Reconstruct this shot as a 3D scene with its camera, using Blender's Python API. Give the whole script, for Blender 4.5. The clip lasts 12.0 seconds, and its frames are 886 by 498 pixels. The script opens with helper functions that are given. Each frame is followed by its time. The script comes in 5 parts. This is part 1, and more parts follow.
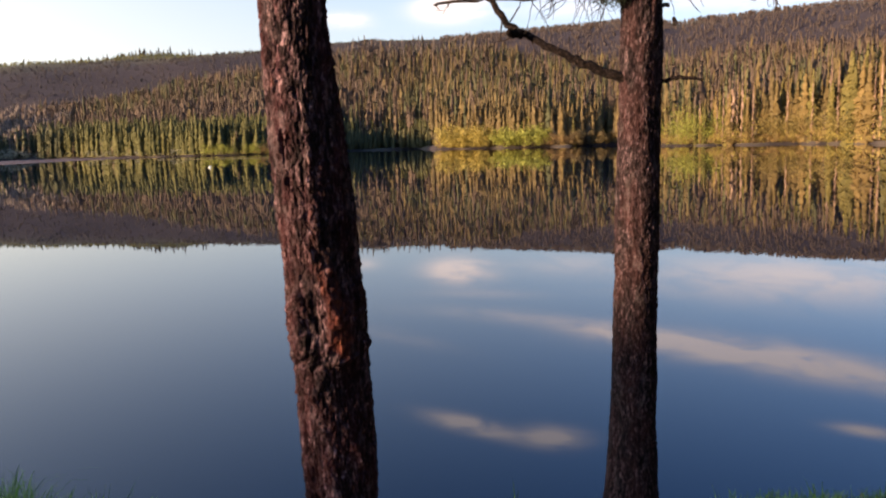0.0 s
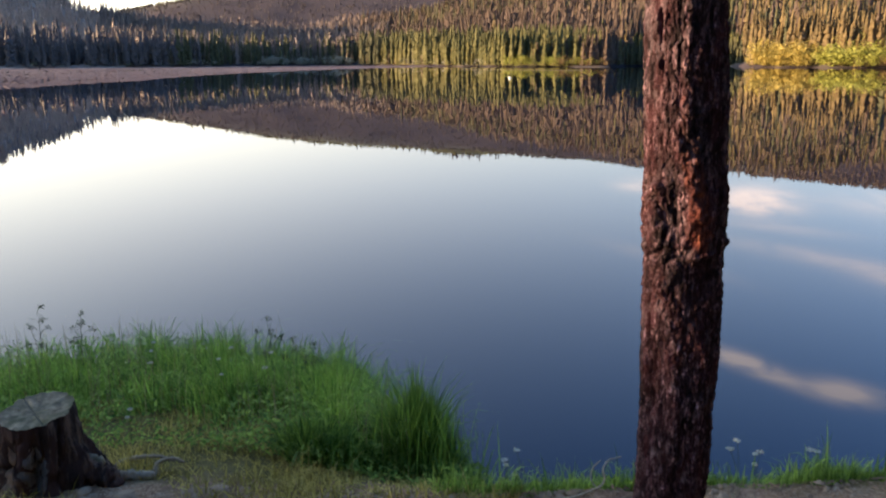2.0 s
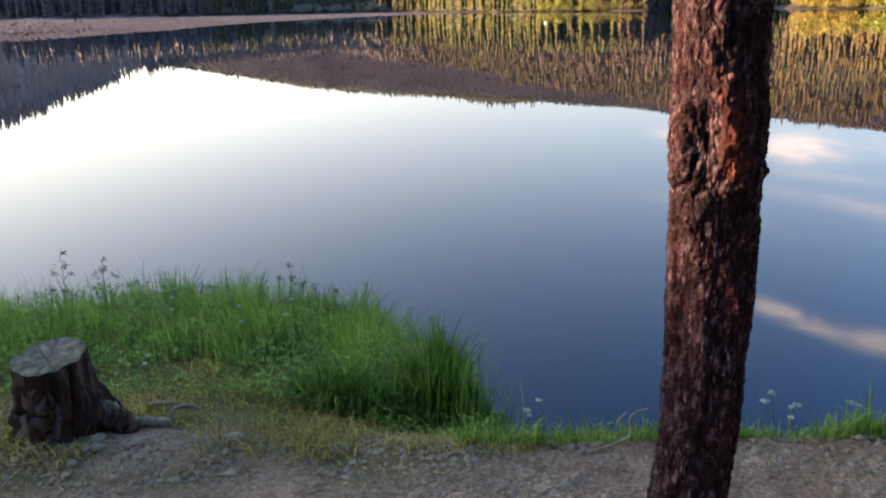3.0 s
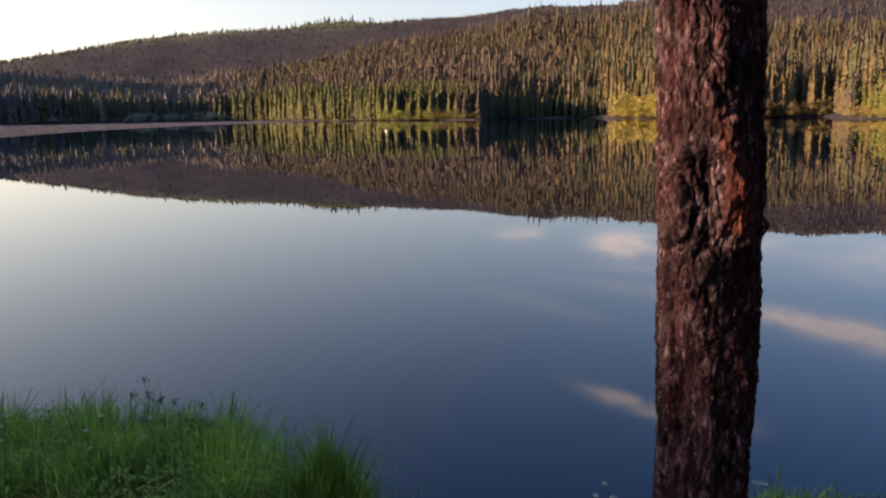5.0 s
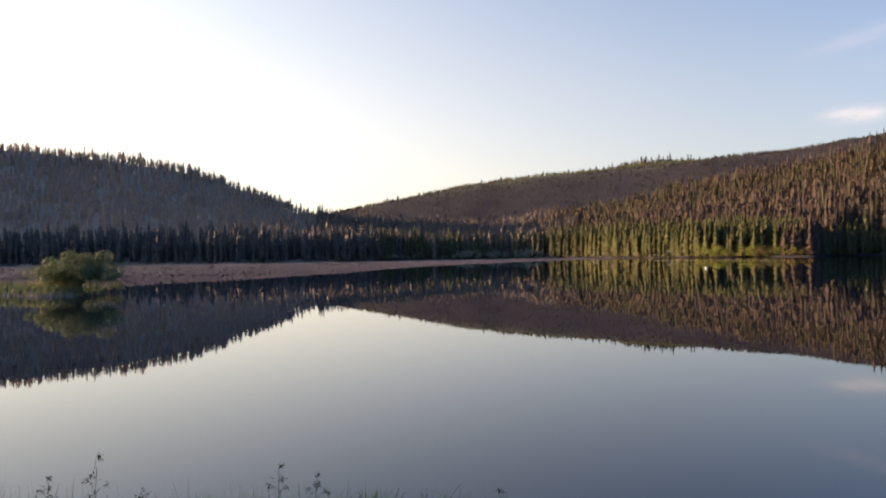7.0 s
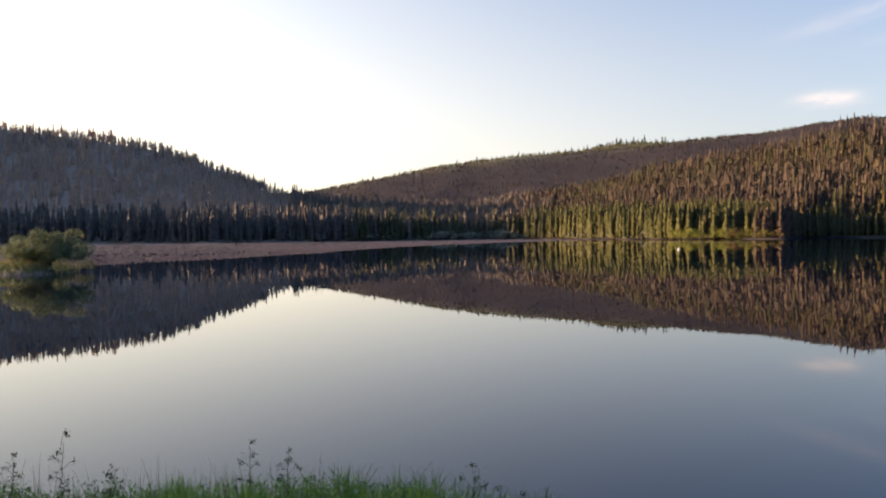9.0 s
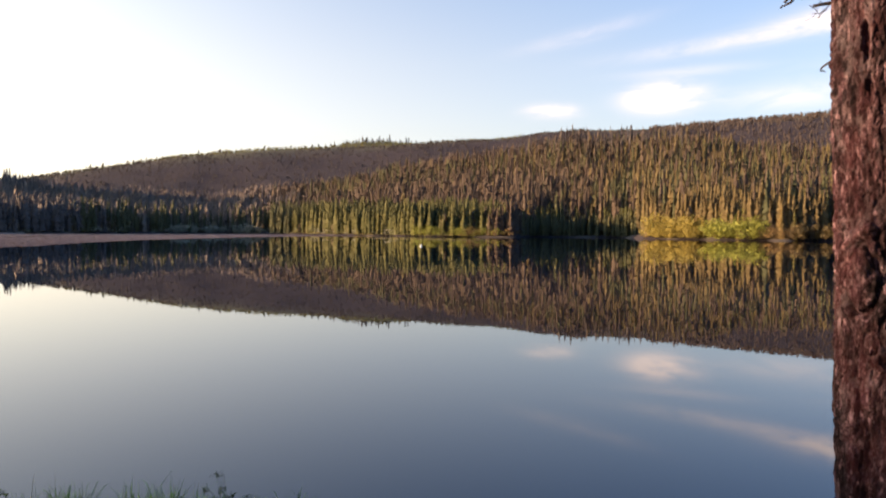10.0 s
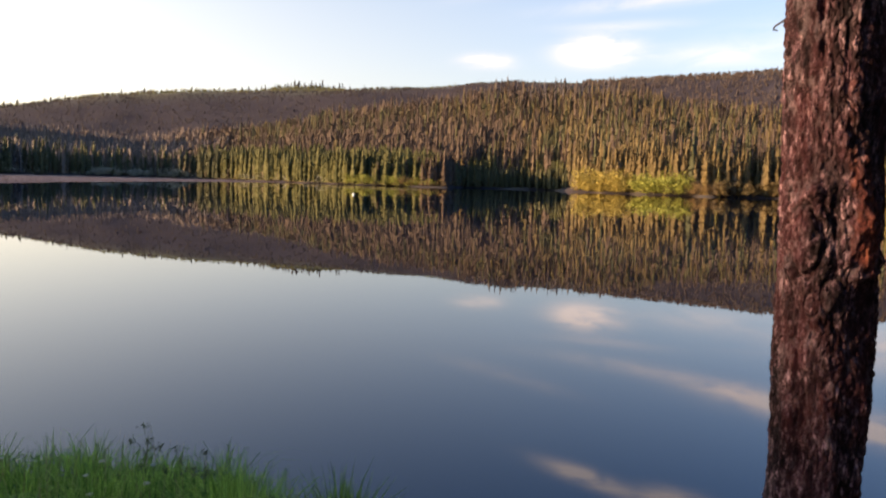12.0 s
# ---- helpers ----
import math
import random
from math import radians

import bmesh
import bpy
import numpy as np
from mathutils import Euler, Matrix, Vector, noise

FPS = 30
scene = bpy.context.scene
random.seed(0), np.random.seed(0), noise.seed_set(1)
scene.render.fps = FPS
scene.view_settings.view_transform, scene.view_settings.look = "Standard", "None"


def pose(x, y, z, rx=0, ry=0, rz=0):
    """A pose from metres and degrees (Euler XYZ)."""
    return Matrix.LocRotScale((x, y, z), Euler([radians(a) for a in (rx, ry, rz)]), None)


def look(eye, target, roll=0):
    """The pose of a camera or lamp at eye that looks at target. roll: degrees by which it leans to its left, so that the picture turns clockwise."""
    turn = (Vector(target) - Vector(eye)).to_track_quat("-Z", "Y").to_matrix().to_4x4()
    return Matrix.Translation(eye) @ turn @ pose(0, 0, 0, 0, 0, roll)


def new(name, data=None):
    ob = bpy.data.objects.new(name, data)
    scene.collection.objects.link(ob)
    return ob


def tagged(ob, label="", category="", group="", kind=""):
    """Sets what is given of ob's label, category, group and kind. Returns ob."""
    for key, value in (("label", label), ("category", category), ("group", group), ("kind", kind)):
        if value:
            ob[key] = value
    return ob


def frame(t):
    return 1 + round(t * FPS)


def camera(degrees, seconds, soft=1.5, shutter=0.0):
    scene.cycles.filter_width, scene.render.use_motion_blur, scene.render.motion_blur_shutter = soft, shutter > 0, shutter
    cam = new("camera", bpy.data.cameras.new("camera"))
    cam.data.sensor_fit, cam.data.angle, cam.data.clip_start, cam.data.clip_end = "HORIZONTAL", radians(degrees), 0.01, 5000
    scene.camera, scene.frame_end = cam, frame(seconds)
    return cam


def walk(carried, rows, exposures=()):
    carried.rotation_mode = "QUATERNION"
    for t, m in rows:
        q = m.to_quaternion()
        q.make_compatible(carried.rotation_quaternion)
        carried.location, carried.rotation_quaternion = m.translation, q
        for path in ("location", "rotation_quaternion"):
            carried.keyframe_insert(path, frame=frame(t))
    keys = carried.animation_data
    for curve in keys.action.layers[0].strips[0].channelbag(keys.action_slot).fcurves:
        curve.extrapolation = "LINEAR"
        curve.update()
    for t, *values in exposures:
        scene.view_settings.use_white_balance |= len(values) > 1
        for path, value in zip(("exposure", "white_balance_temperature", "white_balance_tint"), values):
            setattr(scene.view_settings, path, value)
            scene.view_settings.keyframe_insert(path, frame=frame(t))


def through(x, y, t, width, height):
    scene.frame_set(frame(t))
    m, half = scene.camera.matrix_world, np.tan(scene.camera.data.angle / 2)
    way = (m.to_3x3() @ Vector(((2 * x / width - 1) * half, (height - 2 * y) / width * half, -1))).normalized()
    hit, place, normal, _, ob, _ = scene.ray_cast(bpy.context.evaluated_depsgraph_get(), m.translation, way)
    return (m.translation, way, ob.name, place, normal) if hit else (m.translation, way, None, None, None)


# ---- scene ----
cam = camera(59.0, 12.0, soft=2.2)
PATH = [
    (0.0, look((0.000, 0.005, 1.800), (-0.011, 2.977, 1.395), -1.71)),
    (0.5, look((-0.007, -0.022, 1.801), (-0.290, 2.943, 1.442), -1.07)),
    (1.0, look((-0.039, -0.034, 1.792), (-0.584, 2.891, 1.410), -0.62)),
    (1.5, look((-0.103, -0.013, 1.773), (-0.960, 2.825, 1.311), -0.48)),
    (2.0, look((-0.139, -0.014, 1.743), (-1.196, 2.705, 1.041), -0.20)),
    (2.5, look((-0.124, 0.053, 1.715), (-1.293, 2.672, 0.836), -0.86)),
    (4.5, look((-0.277, 0.308, 1.566), (-1.148, 3.055, 0.729), -1.72)),
    (4.8, look((-0.328, 0.308, 1.565), (-1.014, 3.152, 0.892), -0.64)),
    (5.0, look((-0.389, 0.306, 1.574), (-1.024, 3.193, 1.065), -0.76)),
    (5.5, look((-0.496, 0.240, 1.580), (-1.093, 3.169, 1.334), -0.99)),
    (6.0, look((-0.555, 0.206, 1.549), (-1.450, 3.069, 1.505), -0.82)),
    (6.5, look((-0.480, -0.013, 1.573), (-1.747, 2.706, 1.582), -0.58)),
    (7.0, look((-0.447, -0.114, 1.583), (-2.160, 2.349, 1.608), -0.87)),
    (7.2, look((-0.383, -0.154, 1.564), (-2.273, 2.176, 1.570), -1.39)),
    (8.8, look((-0.421, -0.120, 1.529), (-2.175, 2.313, 1.510), -1.24)),
    (9.0, look((-0.463, -0.071, 1.541), (-2.098, 2.444, 1.491), -0.59)),
    (9.5, look((-0.612, 0.010, 1.513), (-1.615, 2.836, 1.443), 0.36)),
    (10.0, look((-0.627, 0.140, 1.502), (-1.383, 3.043, 1.434), 0.38)),
    (10.5, look((-0.644, 0.182, 1.502), (-1.133, 3.139, 1.366), 0.84)),
    (11.0, look((-0.654, 0.181, 1.507), (-1.114, 3.138, 1.300), 0.74)),
    (11.5, look((-0.657, 0.180, 1.508), (-1.124, 3.133, 1.265), 1.11)),
    (12.0, look((-0.660, 0.180, 1.508), (-1.157, 3.127, 1.252), 1.68)),
]
EXPOSURE = [(0.0, 1.91, 7560, 19), (1.6, 2.12, 7520, 18), (2.0, 2.40, 7650, 18), (2.4, 2.67, 7700, 17), (4.4, 2.59, 7650, 17), (4.9, 1.76, 7500, 19), (5.6, 1.61, 7650, 19), (6.4, 1.49, 7600, 20), (7.2, 1.49, 7650, 20), (9.0, 1.64, 7900, 19), (9.8, 1.83, 7950, 19), (12.0, 1.88, 8000, 19)]
walk(cam, PATH, EXPOSURE)

# ---- light ----
SUN_AZ, SUN_EL = 113.0, 10.0          # degrees to the left of +y, and above the horizon
WATER = -0.5                          # height of the lake
SUN_DIR = Vector((-math.sin(radians(SUN_AZ)) * math.cos(radians(SUN_EL)),
                  math.cos(radians(SUN_AZ)) * math.cos(radians(SUN_EL)), math.sin(radians(SUN_EL))))
sun = new("sun", bpy.data.lights.new("sun", "SUN"))
sun.data.energy, sun.data.angle, sun.data.color = 3.7, radians(0.6), (1.0, 0.79, 0.54)
sun.matrix_world = look(SUN_DIR * 50, (0, 0, 0))

world = bpy.data.worlds.new("sky")
scene.world = world
world.use_nodes = True
wn, wl = world.node_tree.nodes, world.node_tree.links
wn.clear()


def wmath(op, a, b=None, c=None, clamp=False):
    n = wn.new("ShaderNodeMath")
    n.operation, n.use_clamp = op, clamp
    for i, v in enumerate((a, b, c)):
        if v is None:
            continue
        if isinstance(v, (int, float)):
            n.inputs[i].default_value = v
        else:
            wl.new(v, n.inputs[i])
    return n.outputs[0]


sky = wn.new("ShaderNodeTexSky")
sky.sky_type, sky.sun_disc = "NISHITA", False
sky.sun_elevation, sky.sun_rotation = radians(SUN_EL), radians(-SUN_AZ)
sky.altitude, sky.air_density, sky.dust_density, sky.ozone_density = 900, 1.0, 3.0, 1.6
coords = wn.new("ShaderNodeTexCoord")
split = wn.new("ShaderNodeSeparateXYZ")
wl.new(coords.outputs["Generated"], split.inputs[0])
AZ = wmath("MULTIPLY", wmath("ARCTAN2", wmath("MULTIPLY", split.outputs[0], -1.0), split.outputs[1]), 180 / math.pi)
EL = wmath("MULTIPLY", wmath("ARCSINE", split.outputs[2]), 180 / math.pi)
wisp_at = wn.new("ShaderNodeCombineXYZ")
wl.new(wmath("MULTIPLY", AZ, 0.16), wisp_at.inputs[0])
wl.new(wmath("MULTIPLY_ADD", EL, 0.62, wmath("MULTIPLY", AZ, 0.05)), wisp_at.inputs[1])
wisp = wn.new("ShaderNodeTexNoise")
wisp.inputs["Scale"].default_value, wisp.inputs["Detail"].default_value = 1.4, 7
wisp.inputs["Roughness"].default_value, wisp.inputs["Distortion"].default_value = 0.62, 0.7
wl.new(wisp_at.outputs[0], wisp.inputs["Vector"])
# cloud banks: azimuth, elevation, half-length, half-height, slope, density
CLOUDS = [(-0.9, 9.4, 2.1, 0.80, -0.04, 1.7), (6.8, 8.6, 1.5, 0.45, 0.0, 1.0), (-8.5, 9.0, 4.0, 0.7, 0.0, 0.35),
          (-2.5, 11.1, 4.0, 0.35, -0.03, 0.22), (-5.5, 12.9, 6.5, 0.5, -0.10, 0.34), (-14.0, 14.1, 5.5, 0.6, -0.13, 0.9), (-23.5, 15.2, 9.0, 0.95, -0.09, 1.5), (4.5, 13.9, 4.0, 0.5, -0.22, 0.22),
          (-24.0, 9.8, 9.0, 1.5, 0.0, 0.9), (-1.6, 20.5, 3.0, 0.55, -0.22, 1.5), (-7.6, 21.3, 2.2, 0.65, -0.02, 1.5),
          (-28.8, 19.2, 1.8, 0.35, 0.0, 1.1)]
density = None
for az, el, wide, high, slope, amount in CLOUDS:
    da = wmath("SUBTRACT", AZ, az)
    de = wmath("SUBTRACT", wmath("SUBTRACT", EL, el), wmath("MULTIPLY", da, slope))
    q = wmath("ADD", wmath("POWER", wmath("ABSOLUTE", wmath("DIVIDE", da, wide)), 2.0),
              wmath("POWER", wmath("ABSOLUTE", wmath("DIVIDE", de, high)), 2.0))
    bank = wmath("MULTIPLY", wmath("EXPONENT", wmath("MULTIPLY", q, -1.0)), amount)
    density = bank if density is None else wmath("ADD", density, bank)
thread = wn.new("ShaderNodeMapRange")
thread.inputs["From Min"].default_value, thread.inputs["From Max"].default_value = 0.22, 0.56
wl.new(wisp.outputs["Fac"], thread.inputs["Value"])
cover = wmath("MULTIPLY", density, thread.outputs[0], clamp=True)
# morning haze: pale near the horizon, brightest towards the sun
toward = wmath("EXPONENT", wmath("MULTIPLY", wmath("POWER", wmath("ABSOLUTE", wmath("DIVIDE", wmath("SUBTRACT", AZ, 72.0), 68.0)), 2.0), -1.0))
glow = wmath("EXPONENT", wmath("MULTIPLY", wmath("POWER", wmath("ABSOLUTE", wmath("DIVIDE", wmath("SUBTRACT", AZ, 72.0), 44.0)), 2.0), -1.0))
haze_level = wmath("MULTIPLY_ADD", glow, 3.05, 1.58)
haze_tint = wn.new("ShaderNodeCombineXYZ")
wl.new(wmath("MULTIPLY", haze_level, wmath("MULTIPLY_ADD", glow, 0.05, 0.98)), haze_tint.inputs[0])
wl.new(wmath("MULTIPLY", haze_level, wmath("MULTIPLY_ADD", glow, 0.04, 0.97)), haze_tint.inputs[1])
wl.new(wmath("MULTIPLY", haze_level, wmath("MULTIPLY_ADD", glow, -0.17, 1.05)), haze_tint.inputs[2])
haze = wn.new("ShaderNodeMix")
haze.data_type = "RGBA"
depth = wmath("MULTIPLY_ADD", toward, 13.0, 8.0)
veil = wmath("MULTIPLY", wmath("EXPONENT", wmath("MULTIPLY", wmath("DIVIDE", wmath("MAXIMUM", EL, 0.0), depth), -1.0)), wmath("MULTIPLY_ADD", toward, 0.30, 0.57))
wl.new(veil, haze.inputs["Factor"])
deep = wn.new("ShaderNodeMix")       # the clear air above is a darker, purer blue
deep.data_type, deep.blend_type = "RGBA", "MULTIPLY"
deep.inputs["B"].default_value = (0.50, 0.64, 0.86, 1)
wl.new(wmath("MULTIPLY_ADD", toward, -0.75, 1.0), deep.inputs["Factor"])
wl.new(sky.outputs[0], deep.inputs["A"])
high = wn.new("ShaderNodeMix")       # and purest overhead
high.data_type, high.blend_type = "RGBA", "MULTIPLY"
high.inputs["B"].default_value = (0.47, 0.87, 1.12, 1)
wl.new(wmath("MULTIPLY", wmath("MULTIPLY_ADD", EL, 1 / 18, -12 / 18, clamp=True), wmath("MULTIPLY_ADD", toward, -0.35, 1.0)), high.inputs["Factor"])
wl.new(deep.outputs["Result"], high.inputs["A"])
wl.new(high.outputs["Result"], haze.inputs["A"])
wl.new(haze_tint.outputs[0], haze.inputs["B"])
cloud_mix = wn.new("ShaderNodeMix")
cloud_mix.data_type = "RGBA"
wl.new(wmath("MULTIPLY", cover, 0.75), cloud_mix.inputs["Factor"])
cast = wn.new("ShaderNodeMix")       # a faint cast of morning haze
cast.data_type, cast.blend_type = "RGBA", "MULTIPLY"
cast.inputs["Factor"].default_value = 1.0
wl.new(haze.outputs["Result"], cast.inputs["A"])
cast.inputs["B"].default_value = (0.985, 1.0, 0.978, 1)
wl.new(cast.outputs["Result"], cloud_mix.inputs["A"])
cloud_mix.inputs["B"].default_value = (3.7, 3.3, 3.2, 1)
backdrop = wn.new("ShaderNodeBackground")
backdrop.inputs["Strength"].default_value = 0.13
wl.new(cloud_mix.outputs["Result"], backdrop.inputs["Color"])
wl.new(backdrop.outputs[0], wn.new("ShaderNodeOutputWorld").inputs["Surface"])


# ---- materials ----
def material(name, rough=0.8):
    m = bpy.data.materials.new(name)
    m.use_nodes = True
    b = m.node_tree.nodes["Principled BSDF"]
    b.inputs["Roughness"].default_value = rough
    b.inputs["Specular IOR Level"].default_value = 0.12
    return m, m.node_tree.nodes, m.node_tree.links, b


def noise_node(nodes, links, scale, detail=5, rough=0.55, stretch=(1, 1, 1), seed=0.0):
    at = nodes.new("ShaderNodeTexCoord")
    move = nodes.new("ShaderNodeMapping")
    move.inputs["Scale"].default_value = stretch
    move.inputs["Location"].default_value = (seed, seed * 1.7, seed * 0.6)
    links.new(at.outputs["Object"], move.inputs["Vector"])
    n = nodes.new("ShaderNodeTexNoise")
    n.inputs["Scale"].default_value, n.inputs["Detail"].default_value, n.inputs["Roughness"].default_value = scale, detail, rough
    links.new(move.outputs[0], n.inputs["Vector"])
    return n.outputs["Fac"]


def ramp(nodes, links, fac, stops):
    r = nodes.new("ShaderNodeValToRGB")
    while len(r.color_ramp.elements) < len(stops):
        r.color_ramp.elements.new(0.5)
    for e, (p, c) in zip(r.color_ramp.elements, stops):
        e.position, e.color = p, (*c, 1)
    links.new(fac, r.inputs["Fac"])
    return r.outputs["Color"]


def mix(nodes, links, fac, a, b, blend="MIX"):
    n = nodes.new("ShaderNodeMix")
    n.data_type, n.blend_type = "RGBA", blend
    for key, v in (("Factor", fac), ("A", a), ("B", b)):
        if isinstance(v, (int, float)):
            n.inputs[key].default_value = v
        elif isinstance(v, tuple):
            n.inputs[key].default_value = (*v, 1)
        else:
            links.new(v, n.inputs[key])
    return n.outputs["Result"]


def bump(nodes, links, b, height, strength, distance):
    n = nodes.new("ShaderNodeBump")
    n.inputs["Strength"].default_value, n.inputs["Distance"].default_value = strength, distance
    links.new(height, n.inputs["Height"])
    links.new(n.outputs[0], b.inputs["Normal"])


def grained(name, stops, scale, rough=0.85, stretch=(1, 1, 1), fine=None, depth=0.004, strength=0.5, blotch=None, seed=0.0):
    """A surface with fine grain, broader blotches and relief."""
    m, nodes, links, b = material(name, rough)
    grain = noise_node(nodes, links, scale, 7, 0.62, stretch, seed)
    colour = ramp(nodes, links, grain, stops)
    if blotch:
        where = ramp(nodes, links, noise_node(nodes, links, blotch[0], 4, 0.5, stretch, seed + 3), [(0.42, (0, 0, 0)), (0.62, (1, 1, 1))])
        colour = mix(nodes, links, where, colour, blotch[1])
    links.new(colour, b.inputs["Base Color"])
    bump(nodes, links, b, noise_node(nodes, links, fine or scale * 4, 6, 0.6, stretch, seed + 7), strength, depth)
    return m


def foliage(name, dark, light, rough=0.65, through=0.25, by="island"):
    """Leaves or needles whose tone varies from plant to plant and within it."""
    m, nodes, links, b = material(name, rough)
    if by == "island":
        pick = nodes.new("ShaderNodeNewGeometry").outputs["Random Per Island"]
    else:
        pick = nodes.new("ShaderNodeObjectInfo").outputs["Random"]
    tone = ramp(nodes, links, pick, [(0.0, dark), (0.55, tuple((a + c) / 2 for a, c in zip(dark, light))), (1.0, light)])
    fleck = ramp(nodes, links, noise_node(nodes, links, 0.9 if by == "island" else 1.6, 5, 0.7), [(0.35, (0.74, 0.74, 0.74)), (0.65, (1.18, 1.15, 1.08))])
    colour = mix(nodes, links, 0.8, tone, fleck, "MULTIPLY")
    links.new(colour, b.inputs["Base Color"])
    b.inputs["Specular IOR Level"].default_value = 0.2
    if through:
        lit = nodes.new("ShaderNodeBsdfTranslucent")
        links.new(colour, lit.inputs["Color"])
        both = nodes.new("ShaderNodeMixShader")
        both.inputs[0].default_value = through
        links.new(b.outputs[0], both.inputs[1])
        links.new(lit.outputs[0], both.inputs[2])
        links.new(both.outputs[0], nodes["Material Output"].inputs["Surface"])
    return m


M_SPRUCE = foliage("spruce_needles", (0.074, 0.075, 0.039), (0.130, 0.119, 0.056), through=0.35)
M_PINE = foliage("pine_needles", (0.118, 0.086, 0.041), (0.178, 0.127, 0.057), through=0.35)
M_UNDER = foliage("slope_conifers", (0.102, 0.075, 0.046), (0.146, 0.107, 0.064), through=0.25)
M_DEAD = foliage("dead_conifer", (0.102, 0.070, 0.053), (0.144, 0.098, 0.073), through=0.35)
M_FAR = foliage("far_conifer", (0.044, 0.034, 0.033), (0.060, 0.046, 0.042), through=0.2)
# haze over the left hill, put into the base colour as pale mauve
M_HAZE_LIGHT = foliage("haze_pale_conifer", (0.560, 0.390, 0.305), (0.640, 0.450, 0.355), through=0.5)
# a milder copy: haze lift put into the colour of shaded conifers
M_HAZE_MID = foliage("haze_lifted_conifer", (0.190, 0.145, 0.125), (0.290, 0.225, 0.195), through=0.4)
# shade put into the needle colour, for the belt at the hill's foot
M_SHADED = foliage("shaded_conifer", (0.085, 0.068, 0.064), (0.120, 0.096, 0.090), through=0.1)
M_AMBER = foliage("amber_conifer", (0.140, 0.098, 0.046), (0.210, 0.148, 0.068), through=0.35)
M_RUST = foliage("rusty_dead_conifer", (0.080, 0.058, 0.050), (0.108, 0.078, 0.066), through=0.3)
# low sun put into the colour: lighter and yellower than spruce_needles
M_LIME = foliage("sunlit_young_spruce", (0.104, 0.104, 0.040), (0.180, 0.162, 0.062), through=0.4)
M_LEAFY = foliage("olive_broadleaf", (0.15, 0.115, 0.040), (0.28, 0.205, 0.072), through=0.3)
M_WILLOW = foliage("willow_leaves", (0.190, 0.198, 0.046), (0.385, 0.385, 0.090), through=0.35)
M_GOLDLEAF = foliage("gold_willow_leaves", (0.27, 0.212, 0.060), (0.49, 0.385, 0.112), through=0.35)
M_AUTUMN = foliage("tan_leaves", (0.20, 0.125, 0.055), (0.34, 0.22, 0.10), through=0.2)
M_GREYLEAF = foliage("grey_leaves", (0.22, 0.21, 0.16), (0.44, 0.42, 0.33), through=0.2)
M_BUSH = foliage("spit_bush_leaves", (0.100, 0.122, 0.060), (0.215, 0.235, 0.115), through=0.25)
M_GRASS = foliage("tall_grass", (0.058, 0.150, 0.022), (0.375, 0.620, 0.115), through=0.5)
M_DARKGRASS = foliage("shaded_grass", (0.036, 0.100, 0.017), (0.225, 0.390, 0.070), through=0.4)
M_SHORT = foliage("short_grass", (0.170, 0.146, 0.036), (0.600, 0.490, 0.140), through=0.4)
M_STRAW = foliage("dry_grass", (0.24, 0.18, 0.08), (0.42, 0.34, 0.17), through=0.25)
M_LEAF = foliage("meadow_leaves", (0.062, 0.145, 0.023), (0.370, 0.540, 0.100), through=0.4)
M_WEED = foliage("weed_leaves", (0.045, 0.070, 0.025), (0.110, 0.150, 0.050), through=0.25)
M_PETAL = grained("umbel_flowers", [(0.3, (0.46, 0.43, 0.33)), (0.7, (0.76, 0.72, 0.58))], 60)
M_PALE = grained("pale_root", [(0.3, (0.19, 0.15, 0.105)), (0.7, (0.42, 0.35, 0.25))], 40, stretch=(1, 1, 0.3))
M_STONE = grained("shore_stone", [(0.3, (0.20, 0.134, 0.088)), (0.7, (0.46, 0.345, 0.240))], 18, blotch=(5, (0.29, 0.20, 0.135)))
M_LITTER = foliage("needle_litter", (0.150, 0.078, 0.046), (0.42, 0.255, 0.150), through=0)
M_PAD = foliage("floating_plants", (0.090, 0.056, 0.052), (0.165, 0.104, 0.092), through=0)
M_FLOAT = grained("white_float_paint", [(0.3, (0.70, 0.70, 0.66)), (0.7, (0.85, 0.85, 0.82))], 8)
M_TRUNKBARK = grained("far_bark", [(0.3, (0.09, 0.065, 0.05)), (0.7, (0.22, 0.165, 0.13))], 6, stretch=(1, 1, 0.2))


def water_material():
    m, nodes, links, b = material("lake_water", 0.012)
    b.inputs["Base Color"].default_value = (0.0025, 0.0052, 0.0140, 1)
    b.inputs["IOR"].default_value = 1.333
    b.inputs["Specular IOR Level"].default_value = 0.74
    b.inputs["Specular Tint"].default_value = (0.20, 0.58, 1.0, 1)
    ripple = noise_node(nodes, links, 0.9, 3, 0.5, (1, 1, 1))
    bump(nodes, links, b, ripple, 0.04, 0.006)
    return m


